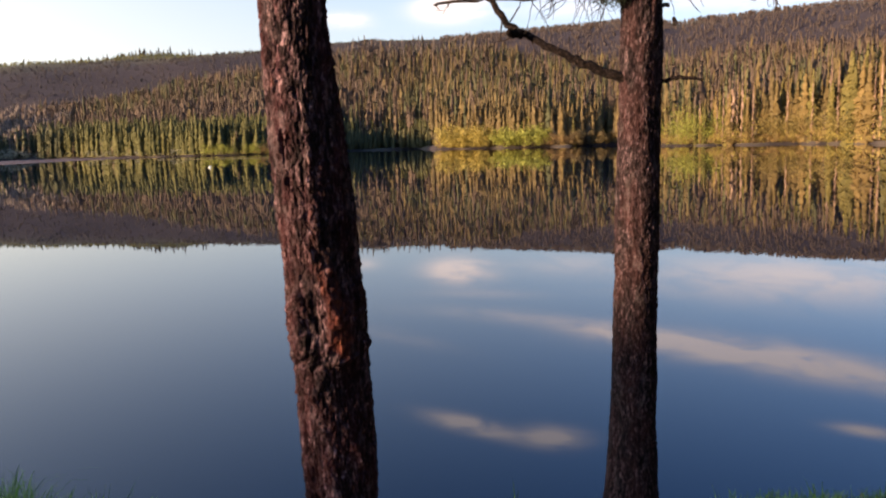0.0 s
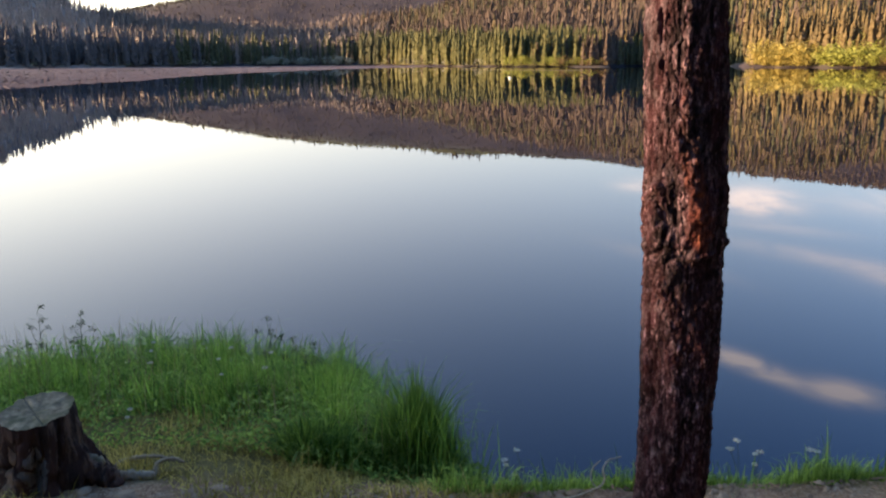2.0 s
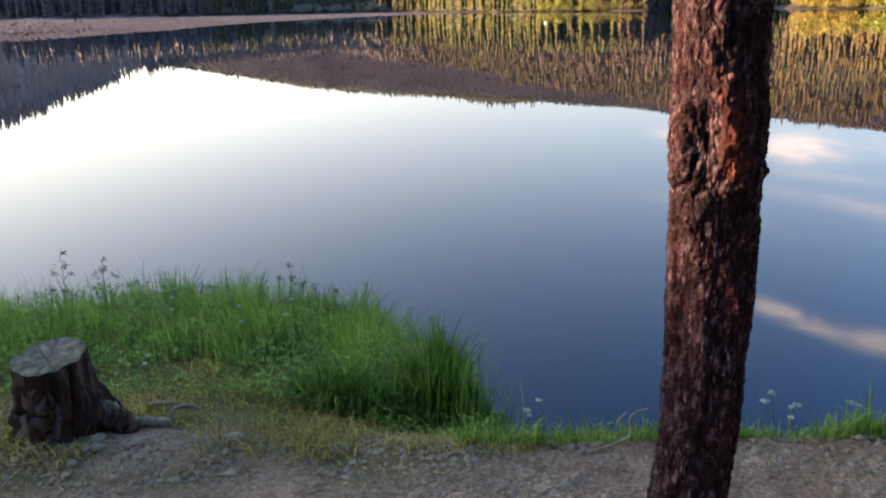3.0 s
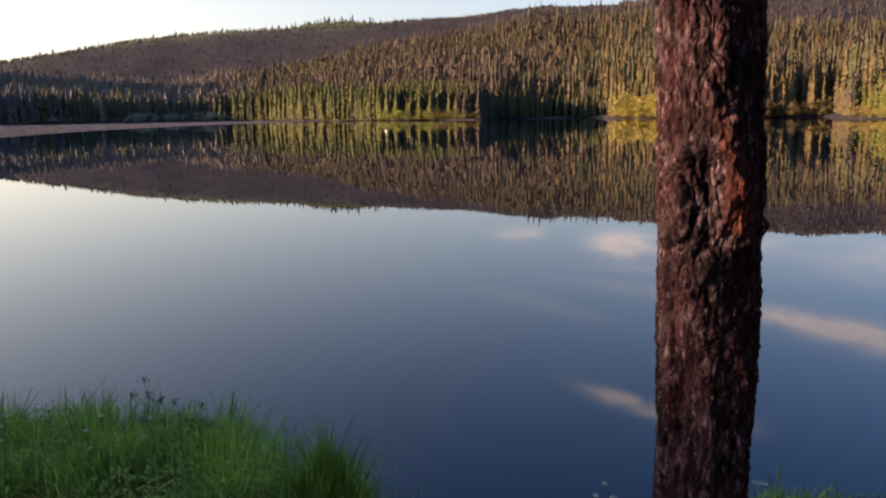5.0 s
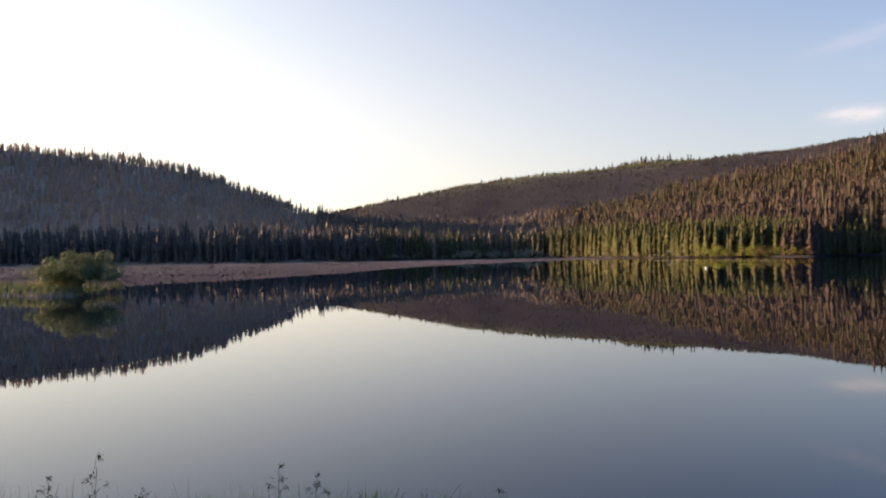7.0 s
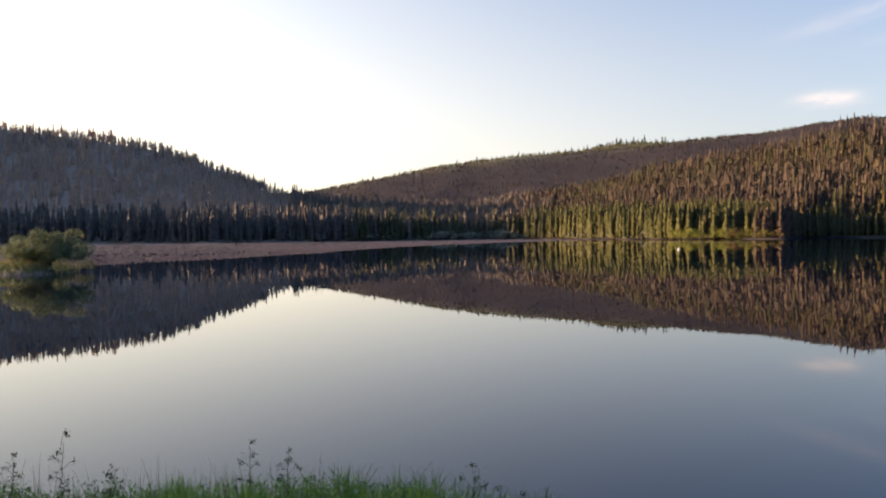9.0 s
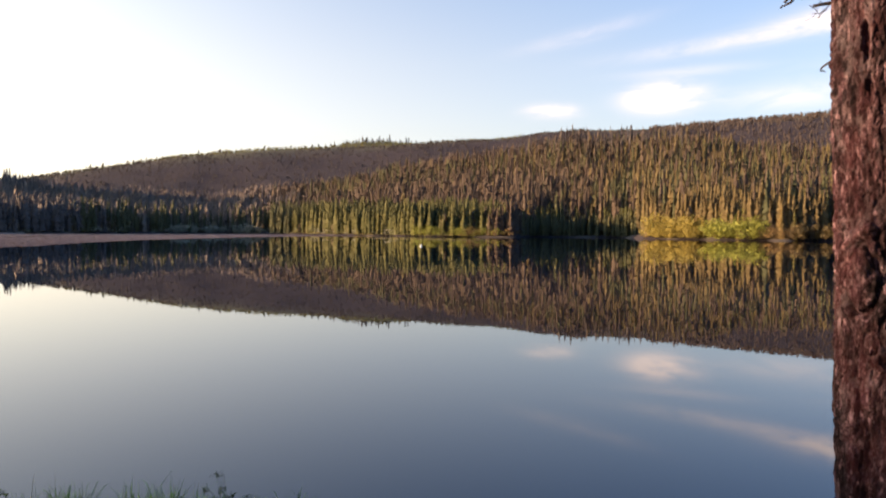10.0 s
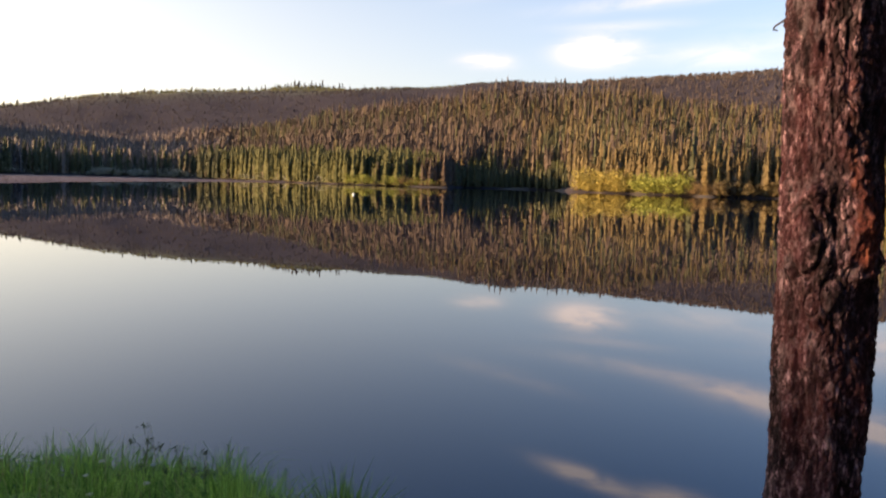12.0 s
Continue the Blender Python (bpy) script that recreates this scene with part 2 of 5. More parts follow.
def ground_material():
    """Gravelly soil near the trees, turf on the bank, forest floor on the hills."""
    m, nodes, links, b = material("ground_cover", 0.95)
    kind = nodes.new("ShaderNodeAttribute")
    kind.attribute_name = "cover"
    parts = nodes.new("ShaderNodeSeparateColor")
    links.new(kind.outputs["Color"], parts.inputs[0])
    fine = noise_node(nodes, links, 55, 8, 0.7)
    soil = ramp(nodes, links, fine, [(0.32, (0.165, 0.088, 0.052)), (0.5, (0.375, 0.228, 0.148)), (0.68, (0.66, 0.470, 0.335))])
    soil = mix(nodes, links, ramp(nodes, links, noise_node(nodes, links, 3.2, 5, 0.6), [(0.4, (0, 0, 0)), (0.65, (1, 1, 1))]),
               soil, mix(nodes, links, 0.6, soil, (0.14, 0.074, 0.048)))
    turf = ramp(nodes, links, noise_node(nodes, links, 30, 7, 0.7), [(0.3, (0.044, 0.040, 0.014)), (0.6, (0.140, 0.115, 0.040)), (0.8, (0.27, 0.195, 0.088))])
    floor = ramp(nodes, links, noise_node(nodes, links, 0.30, 9, 0.75), [(0.36, (0.037, 0.0290, 0.0315)), (0.52, (0.050, 0.0390, 0.0415)), (0.68, (0.064, 0.0505, 0.0525))])
    floor = mix(nodes, links, 0.7, floor, ramp(nodes, links, noise_node(nodes, links, 0.016, 6, 0.65), [(0.36, (0.80, 0.78, 0.80)), (0.64, (1.18, 1.16, 1.12))]), "MULTIPLY")
    crest = nodes.new("ShaderNodeAttribute")
    crest.attribute_name = "crest"
    # the left hill's floor is paled too, carrying the haze in its colour
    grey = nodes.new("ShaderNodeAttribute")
    grey.attribute_name = "hill_haze"
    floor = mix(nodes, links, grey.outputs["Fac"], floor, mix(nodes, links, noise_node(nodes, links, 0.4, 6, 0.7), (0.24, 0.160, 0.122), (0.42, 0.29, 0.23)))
    floor = mix(nodes, links, crest.outputs["Fac"], floor, mix(nodes, links, noise_node(nodes, links, 0.05, 6, 0.6), (0.115, 0.122, 0.052), (0.200, 0.186, 0.098)))
    colour = mix(nodes, links, parts.outputs[0], soil, turf)
    colour = mix(nodes, links, parts.outputs[1], colour, floor)
    colour = mix(nodes, links, mix(nodes, links, 0.3, (0, 0, 0), parts.outputs[2]), colour, (0.30, 0.24, 0.17))
    links.new(colour, b.inputs["Base Color"])
    bump(nodes, links, b, noise_node(nodes, links, 70, 8, 0.7), 0.7, 0.012)
    return m


M_WATER, M_GROUND = water_material(), ground_material()


def bark_material(name, plates, flake, moss, raw=False):
    """Flaking conifer bark: streaky plates, redder strips, lichen, and torn orange wood where it is wounded."""
    m, nodes, links, b = material(name, 0.86)
    plate = ramp(nodes, links, noise_node(nodes, links, 80, 9, 0.80, (1, 1, 0.38)), [(0.38, plates[0]), (0.50, plates[1]), (0.62, plates[2])])
    chip_at = nodes.new("ShaderNodeMapping")
    chip_at.inputs["Scale"].default_value = (1, 1, 0.27)
    links.new(nodes.new("ShaderNodeTexCoord").outputs["Object"], chip_at.inputs["Vector"])
    chips = nodes.new("ShaderNodeTexVoronoi")
    chips.inputs["Scale"].default_value, chips.inputs["Randomness"].default_value = 185, 1.0
    links.new(chip_at.outputs[0], chips.inputs["Vector"])
    tone = nodes.new("ShaderNodeSeparateColor")
    links.new(chips.outputs["Color"], tone.inputs[0])
    plate = mix(nodes, links, 0.9, plate, ramp(nodes, links, tone.outputs[0], [(0.0, (0.20, 0.18, 0.19)), (0.45, (0.52, 0.49, 0.51)), (0.75, (1.12, 1.06, 1.10)), (1.0, (2.5, 2.35, 2.45))]), "MULTIPLY")
    streak = ramp(nodes, links, noise_node(nodes, links, 38, 5, 0.6, (1, 1, 0.14), 6), [(0.36, (0.50, 0.46, 0.47)), (0.52, (0.95, 0.92, 0.92)), (0.66, (1.45, 1.40, 1.40))])
    red = ramp(nodes, links, noise_node(nodes, links, 14, 6, 0.6, (1, 1, 0.4), 4), [(0.42, (0, 0, 0)), (0.62, (1, 1, 1))])
    colour = mix(nodes, links, red, plate, mix(nodes, links, 0.42, plate, flake))
    grey = ramp(nodes, links, noise_node(nodes, links, 26, 6, 0.7, (1, 1, 0.5), 9), [(0.54, (0, 0, 0)), (0.68, (1, 1, 1))])
    colour = mix(nodes, links, mix(nodes, links, 0.5, (0, 0, 0), grey), colour, moss)
    colour = mix(nodes, links, 0.9, colour, streak, "MULTIPLY")
    if raw:
        wound = nodes.new("ShaderNodeAttribute")
        wound.attribute_name = "wound"
        torn = ramp(nodes, links, noise_node(nodes, links, 85, 6, 0.7, (1, 1, 0.35), 2), [(0.38, (0.024, 0.0065, 0.0060)), (0.52, (0.110, 0.029, 0.022)), (0.66, (0.30, 0.092, 0.055))])
        colour = mix(nodes, links, wound.outputs["Fac"], colour, torn)
    links.new(colour, b.inputs["Base Color"])
    height = nodes.new("ShaderNodeMath")
    height.operation = "MULTIPLY_ADD"
    links.new(noise_node(nodes, links, 120, 5, 0.6, (1, 1, 0.3), 5), height.inputs[0])
    height.inputs[1].default_value = 0.7
    dome = nodes.new("ShaderNodeMath")      # each chip stands proud of its neighbours
    dome.operation = "MULTIPLY_ADD"
    links.new(chips.outputs["Distance"], dome.inputs[0])
    dome.inputs[1].default_value = -0.9
    links.new(noise_node(nodes, links, 260, 7, 0.72, (1, 1, 0.45)), dome.inputs[2])
    links.new(dome.outputs[0], height.inputs[2])
    bump(nodes, links, b, height.outputs[0], 0.8, 0.006)
    return m


M_BARK = bark_material("scaly_red_bark", ((0.0054, 0.0028, 0.0036), (0.033, 0.0168, 0.0196), (0.205, 0.138, 0.144)), (0.080, 0.0215, 0.0245), (0.220, 0.165, 0.178), True)
M_BARK_GREY = bark_material("scaly_grey_bark", ((0.0056, 0.0034, 0.0039), (0.024, 0.0145, 0.0158), (0.128, 0.088, 0.091)), (0.056, 0.021, 0.020), (0.135, 0.107, 0.108))
M_TWIG = grained("dead_twig", [(0.3, (0.007, 0.0046, 0.0046)), (0.7, (0.028, 0.019, 0.017))], 60, stretch=(1, 1, 1), blotch=(30, (0.048, 0.037, 0.033)))
M_LIMB = grained("dead_limb_bark", [(0.36, (0.0025, 0.0016, 0.0016)), (0.50, (0.010, 0.0058, 0.0052)), (0.66, (0.050, 0.034, 0.030))], 110, depth=0.008, strength=1.0)
M_NEEDLES = foliage("live_needles", (0.012, 0.018, 0.010), (0.036, 0.044, 0.022), through=0)
M_STUMP = grained("weathered_stump", [(0.32, (0.009, 0.0055, 0.0048)), (0.5, (0.034, 0.0225, 0.0185)), (0.68, (0.23, 0.160, 0.118))], 30, stretch=(1, 1, 0.12), blotch=(7, (0.060, 0.030, 0.024)), depth=0.008, strength=0.8)
M_STUMPTOP = grained("grey_cut_wood", [(0.3, (0.082, 0.066, 0.044)), (0.7, (0.300, 0.250, 0.172))], 34, blotch=(12, (0.085, 0.085, 0.050)), depth=0.006)

M_SCAR = grained("grey_weathered_wood", [(0.3, (0.066, 0.053, 0.044)), (0.7, (0.23, 0.190, 0.155))], 40, stretch=(1, 1, 0.2), blotch=(9, (0.10, 0.09, 0.085)), depth=0.006)
M_SPLIT = grained("split_tan_wood", [(0.3, (0.11, 0.062, 0.040)), (0.7, (0.36, 0.225, 0.150))], 60, stretch=(1, 1, 0.12), depth=0.006)

# ---- building helpers ----
def mesh_object(name, verts, faces, mat, smooth=False):
    me = bpy.data.meshes.new(name)
    me.from_pydata(verts, [], faces)
    me.materials.append(mat)
    if smooth:
        me.polygons.foreach_set("use_smooth", [True] * len(me.polygons))
    return new(name, me)


def tri_mesh(name, v, f, mat, smooth=False):
    """A mesh straight from numpy arrays of vertices and triangles."""
    me = bpy.data.meshes.new(name)
    me.vertices.add(len(v))
    me.vertices.foreach_set("co", np.ascontiguousarray(v, dtype=np.float32).ravel())
    me.loops.add(f.size)
    me.polygons.add(len(f))
    k = f.shape[1]
    me.loops.foreach_set("vertex_index", np.ascontiguousarray(f, dtype=np.int32).ravel())
    me.polygons.foreach_set("loop_start", np.arange(0, f.size, k, dtype=np.int32))
    if smooth:
        me.polygons.foreach_set("use_smooth", np.ones(len(f), dtype=bool))
    me.update(calc_edges=True)
    me.materials.append(mat)
    return me


def part(name, bm, mat, parent, label=""):
    """Link a bmesh, or a ready mesh, as ONE mesh object under a thing or part."""
    if isinstance(bm, bmesh.types.BMesh):
        me = bpy.data.meshes.new(name)
        bm.to_mesh(me)
        bm.free()
        me.materials.append(mat)
    else:
        me = bm
    ob = new(name, me)
    ob.parent = parent
    if label:
        ob["label"] = label
    return ob


rng = np.random.default_rng(7)


def smooth01(u):
    u = np.clip(u, 0, 1)
    return u * u * (3 - 2 * u)


def value_noise(x, y, cell, seed):
    """Smooth random relief over the plan."""
    x, y = np.asarray(x) / cell, np.asarray(y) / cell
    xi, yi = np.floor(x).astype(np.int64), np.floor(y).astype(np.int64)
    fx, fy = smooth01(x - xi), smooth01(y - yi)

    def h(i, j):
        n = (i * 374761393 + j * 668265263 + seed * 982451653) & 0x7FFFFFFF
        n = ((n ^ (n >> 13)) * 1274126177) & 0x7FFFFFFF
        return ((n ^ (n >> 16)) & 0xFFFF) / 65535.0 - 0.5

    return (h(xi, yi) * (1 - fx) * (1 - fy) + h(xi + 1, yi) * fx * (1 - fy) + h(xi, yi + 1) * (1 - fx) * fy + h(xi + 1, yi + 1) * fx * fy)


# ---- the lie of the land, by azimuth (degrees to the left of +y) ----
def by_az(az, table):
    a, v = zip(*sorted(table))
    return np.interp(az, a, v)


FAR_OFF = 0.68                        # metres per unit of the ranges below
SHORE = [(-48, 150), (-40, 170), (-29, 205), (-24, 238), (-20, 246), (-17, 258), (-14.6, 280), (-13.6, 352), (-8.5, 342), (-5, 354),
         (-2, 368), (0.3, 384), (1.0, 440), (4.5, 462), (8.5, 452), (9.4, 405), (13, 408), (16, 420), (21, 470), (25, 540), (30, 600), (36, 560),
         (43, 500), (50, 480), (58, 520), (66, 600), (78, 640)]
MID_TOP = [(-48, 5.0), (-29, 5.3), (-23.7, 5.4), (-16.6, 5.2), (-10, 5.85), (-6, 6.4), (-2, 7.0), (5.5, 7.1), (10.7, 6.25), (14.7, 5.7),
           (18.8, 4.9), (23, 4.0), (27, 3.35), (31, 2.55), (38, 2.5), (42.8, 3.0), (46.4, 4.35), (49.6, 5.4), (53, 6.6), (57, 7.6),
           (63, 7.95), (70, 7.9), (78, 7.6), (86, 7.2)]
MID_RANGE = [(-48, 620), (-20, 700), (0, 800), (20, 860), (31, 840), (43, 850), (57, 900), (78, 950)]
FAR_TOP = [(-48, 7.8), (-29, 7.75), (-21, 7.6), (-16.5, 7.25), (-12.8, 7.75), (-9, 7.55), (-3, 7.2), (3, 7.1), (7.5, 7.0), (10, 6.55), (16, 6.2),
           (22.5, 5.85), (27, 5.6), (33, 5.05), (38, 4.1), (43, 3.1), (50, 3.0), (78, 3.0)]
KNOLL = [(15.5, 0), (17.5, 0.22), (19, 0.43), (20.5, 0.42), (21.8, 0.32), (22.6, 0.08), (23.5, 0)]
FAR_RANGE = 1250.0


def shore_range(az):
    return by_az(az, SHORE) * FAR_OFF


def mid_range(az):
    return by_az(az, MID_RANGE) * FAR_OFF



def edge_line(x):
    """Where the level gravel ends and the bank begins."""
    return np.interp(x, [-16, -8, -4, -2.5, -2.1, -1.6, -1.0, -0.6, 0.15, 0.5, 4, 12], [-5.0, -1.2, 1.2, 2.1, 2.36, 2.56, 2.78, 3.0, 3.3, 3.48, 3.7, 4.0])


def water_line(x):
    return np.interp(x, [-30, -16, -8, -6, -4.6, -3.2, -2.5, -2.0, -1.5, -1.0, 0.0, 0.6, 4, 12, 30], [-9, -3, 1.8, 3.3, 4.35, 4.65, 4.4, 3.95, 3.6, 3.5, 3.95, 4.15, 4.8, 5.4, 7])


def near_ground(x, y):
    e, w = edge_line(x), water_line(x)
    u = (y - e) / np.maximum(w - e, 0.4)
    z = np.where(u < 1, WATER * np.clip(u, 0, 1) ** 1.15, WATER - 1.2 * smooth01((u - 1) * 0.5))
    bumps = value_noise(x, y, 0.9, 1) * 0.07 + value_noise(x, y, 0.31, 2) * 0.03 + value_noise(x, y, 0.11, 3) * 0.014
    return z + bumps * np.clip(1.3 - u * 0.6, 0.2, 1)


def land(x, y):
    """Height of the ground at a place in the plan."""
    x, y = np.asarray(x, float), np.asarray(y, float)
    r, az = np.hypot(x, y), np.degrees(np.arctan2(-x, y))
    s = shore_range(az)
    front = smooth01((92 - az) / 7) * smooth01((az + 54) / 6)
    mid_r, far_r = mid_range(az), FAR_RANGE
    mid_h = np.tan(np.radians(by_az(az, MID_TOP))) * mid_r + 1.6 - by_az(az, [(35, 12), (50, 6.5)])
    far_h = np.tan(np.radians(by_az(az, FAR_TOP))) * far_r + 1.6 - 4
    u = np.clip((r - s) / (mid_r - s), 0, 1)
    rise = WATER + 0.35 + (mid_h - WATER) * (0.25 * u + 0.75 * u ** 1.6)
    v = np.clip((r - mid_r) / (far_r - mid_r), 0, 1)
    back = mid_h + (far_h - mid_h) * smooth01(v) - 15 * np.sin(np.pi * np.clip(v * 1.6, 0, 1))
    back = back + np.tan(np.radians(by_az(az, KNOLL))) * far_r * smooth01((v - 0.80) / 0.2)
    hill = np.where(r < mid_r, rise, back) + (value_noise(x, y, 90, 5) * 6 + value_noise(x, y, 30, 6) * 2) * np.clip((r - s) / 80, 0, 1)
    hill = np.where(r > far_r, far_h + np.tan(np.radians(by_az(az, KNOLL))) * far_r - (r - far_r) * 0.05, hill)
    shelf = np.clip((r - s) / 6, -1, 1)
    lakeside = np.where(r > s, hill, WATER - 0.2 + 2.3 * np.minimum(shelf, 0))
    # a low grassy spit on the left
    along, off = (x + 43.5) * -0.97 + (y - 27.5) * -0.24, (x + 43.5) * -0.24 + (y - 27.5) * 0.97
    spit = WATER - 1.0 + 1.32 * smooth01(along / 3.5) * np.exp(-(off / (3.2 + 0.06 * np.maximum(along, 0))) ** 4)
    lakeside = np.maximum(lakeside, spit + value_noise(x, y, 2.5, 41) * 0.12)
    plain = value_noise(x, y, 60, 8) * 1.2 * np.clip(r / 60, 0, 1) + np.clip(r - 40, 0, 3000) * 0.012
    near = near_ground(x, y)
    inner = smooth01((r - 22) / 14)
    lake_or_hill = near * (1 - inner) + lakeside * inner
    behind = near * (1 - inner) + plain * inner
    # an unseen higher ridge added towards the sunrise to shade the left-hand hill
    ridge = 85 * np.exp(-((r - 1000) / 230) ** 2) * smooth01((az - 79) / 6) * smooth01((132 - az) / 14)
    return lake_or_hill * front + behind * (1 - front) + ridge


def build_land():
    """One sheet from under the camera to the horizon."""
    n_a, n_r = 520, 230
    ang = np.linspace(0, 2 * np.pi, n_a, endpoint=False)
    rad = 0.25 * (4200 / 0.25) ** (np.arange(n_r) / (n_r - 1))
    rr, aa = np.meshgrid(rad, ang, indexing="ij")
    x, y = -np.sin(aa) * rr, np.cos(aa) * rr
    z = land(x, y)
    v = np.stack([x, y, z], -1).reshape(-1, 3)
    v = np.vstack([v, [[0, 0, float(land(0.0, 0.0))]]])
    i, j = np.meshgrid(np.arange(n_r - 1), np.arange(n_a), indexing="ij")
    a, b = (i * n_a + j).ravel(), (i * n_a + (j + 1) % n_a).ravel()
    q = np.stack([a, b, b + n_a, a + n_a], 1)
    t1, t2 = q[:, [0, 1, 2]], q[:, [0, 2, 3]]
    j = np.arange(n_a)
    fan = np.stack([np.full(n_a, len(v) - 1), (j + 1) % n_a, j], 1)
    f = np.vstack([t1, t2, fan])
    me = tri_mesh("ground", v, f[:, ::-1], M_GROUND, smooth=True)
    u = v[:, 1] - edge_line(v[:, 0]) + value_noise(v[:, 0], v[:, 1], 0.5, 11) * 0.9 + value_noise(v[:, 0], v[:, 1], 0.17, 12) * 0.35
    left = np.clip((-1.9 - v[:, 0]) / 1.6, 0, 1) * 0.55
    turf = np.clip((u + left * 1.3) * 2.2 + 0.35, 0, 1)
    turf *= 1 - np.exp(-((v[:, 0] + 2.42) / 0.36) ** 2 - ((v[:, 1] - 2.18) / 0.24) ** 2)      # bare soil beside the stump
    far = np.clip((np.hypot(v[:, 0], v[:, 1]) - 24) / 10, 0, 1)
    vr, va = np.hypot(v[:, 0], v[:, 1]), np.degrees(np.arctan2(-v[:, 0], v[:, 1]))
    sand = np.clip(1.2 - np.abs(vr - shore_range(va) - 1.0) / 1.6, 0, 1) * ((va > -52) & (va < 80))
    cover = me.color_attributes.new("cover", "FLOAT_COLOR", "POINT")
    cover.data.foreach_set("color", np.stack([turf, far, sand, 1 + 0 * far], 1).astype(np.float32).ravel())
    green = np.clip((vr - (FAR_RANGE - 230)) / 190, 0, 1) * smooth01((va - 8) / 4) + 0.5 * np.exp(-((vr - FAR_RANGE + 120) / 60) ** 2) * (va <= 8)
    crest = me.attributes.new("crest", "FLOAT", "POINT")
    crest.data.foreach_set("value", np.clip(green * (0.75 + 1.2 * value_noise(v[:, 0], v[:, 1], 110, 13)), 0, 0.9).astype(np.float32))
    # where haze is painted into the floor colour: the left hill
    pale = me.attributes.new("hill_haze", "FLOAT", "POINT")
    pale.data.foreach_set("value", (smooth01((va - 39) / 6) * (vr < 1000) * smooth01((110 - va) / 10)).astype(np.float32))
    return tagged(new("ground", me), "gravelly bank with turf, wooded hills rising beyond the lake", "ground", kind="structure")


build_land()


def build_water():
    n = 96
    ang = np.linspace(0, 2 * np.pi, n, endpoint=False)
    ring = np.stack([-np.sin(ang) * 1500, np.cos(ang) * 1500 + 200, np.full(n, WATER)], 1)
    return tagged(mesh_object("water", ring.tolist(), [list(range(n))], M_WATER), "still dark blue lake mirroring hills and sky", "lake", kind="structure")


build_water()


# ---- trees of the far shore ----
def conifer_template(seed, tiers, petals, slim=0.11, bare=0.08, sparse=0.0):
    """A unit-high conifer: a spine with ragged drooping whorls, all one piece."""
    r = np.random.default_rng(seed)
    v, f = [], []
    zs = bare + (1 - bare) * (np.arange(tiers) / tiers) ** 0.9
    spine = [0]
    v.append((0, 0, 0))
    for k, z in enumerate(zs):
        top = min(z + (1.9 - 0.7 * k / tiers) / tiers, 1.0)
        c = len(v)
        v.append((0, 0, top))
        f.append((spine[-1], c, len(v)))
        reach = slim * min(1.0, 1.75 * (1 - z)) ** 0.7 * r.uniform(0.75, 1.2)
        turn = r.uniform(0, 6.28)
        ring = []
        for p in range(petals):
            a = turn + 6.283 * p / petals + r.uniform(-0.15, 0.15)
            d = reach * (r.uniform(0.75, 1.25) if p % 2 == 0 else r.uniform(0.40, 0.75))
            if r.random() < sparse:
                d *= 0.2
            ring.append(len(v))
            v.append((math.cos(a) * d, math.sin(a) * d, z - reach * r.uniform(0.15, 0.6)))
        f[-1] = (spine[-1], c, ring[0])
        for p in range(petals):
            f.append((c, ring[p], ring[(p + 1) % petals]))
        spine.append(c)
    # stem
    b = len(v)
    w = 0.010
    v += [(w, 0, -0.03), (-w * 0.5, w * 0.87, -0.03), (-w * 0.5, -w * 0.87, -0.03)]
    tip = spine[-1] if sparse > 0.3 else spine[max(2, tiers // 3)]
    f += [(b, b + 1, tip), (b + 1, b + 2, tip), (b + 2, b, tip)]
    return np.array(v, float), np.array(f, int)


def scatter(name, templates, place, height, width, mat, label):
    """One mesh of many trees that nobody could count."""
    vs, fs, base = [], [], 0
    pick = rng.integers(0, len(templates), len(place))
    turn = rng.uniform(0, 6.283, len(place))
    for t, (tv, tf) in enumerate(templates):
        m = pick == t
        n = int(m.sum())
        if not n:
            continue
        c, s = np.cos(turn[m])[:, None], np.sin(turn[m])[:, None]
        h, w = height[m][:, None], width[m][:, None]
        x = (tv[:, 0] * c - tv[:, 1] * s) * h * w
        y = (tv[:, 0] * s + tv[:, 1] * c) * h * w
        lean = rng.normal(0, 0.012, (n, 2))
        z = tv[:, 2] * h
        x, y = x + z * lean[:, :1], y + z * lean[:, 1:]
        v = np.stack([x + place[m][:, :1], y + place[m][:, 1:2], z + place[m][:, 2:]], -1).reshape(-1, 3)
        f = (tf[None] + (np.arange(n) * len(tv))[:, None, None]).reshape(-1, 3) + base
        vs.append(v)
        fs.append(f)
        base += len(v)
    return tagged(new(name, tri_mesh(name, np.vstack(vs), np.vstack(fs), mat, smooth=True)), label, "forest", kind="stuff")


def polar(az, r):
    a = np.radians(az)
    x, y = -np.sin(a) * r, np.cos(a) * r
    return np.stack([x, y, land(x, y) - 0.1], 1)


FINE = [conifer_template(s, 14, 8, 0.095) for s in range(6)]
MEDIUM = [conifer_template(20 + s, 7, 5, 0.105) for s in range(6)]
SLIM = [conifer_template(80 + s, 12, 7, 0.09) for s in range(6)]
DISTANT = [conifer_template(100 + s, 7, 6, 0.09) for s in range(6)]
COARSE = [conifer_template(40 + s, 3, 5, 0.13) for s in range(5)]


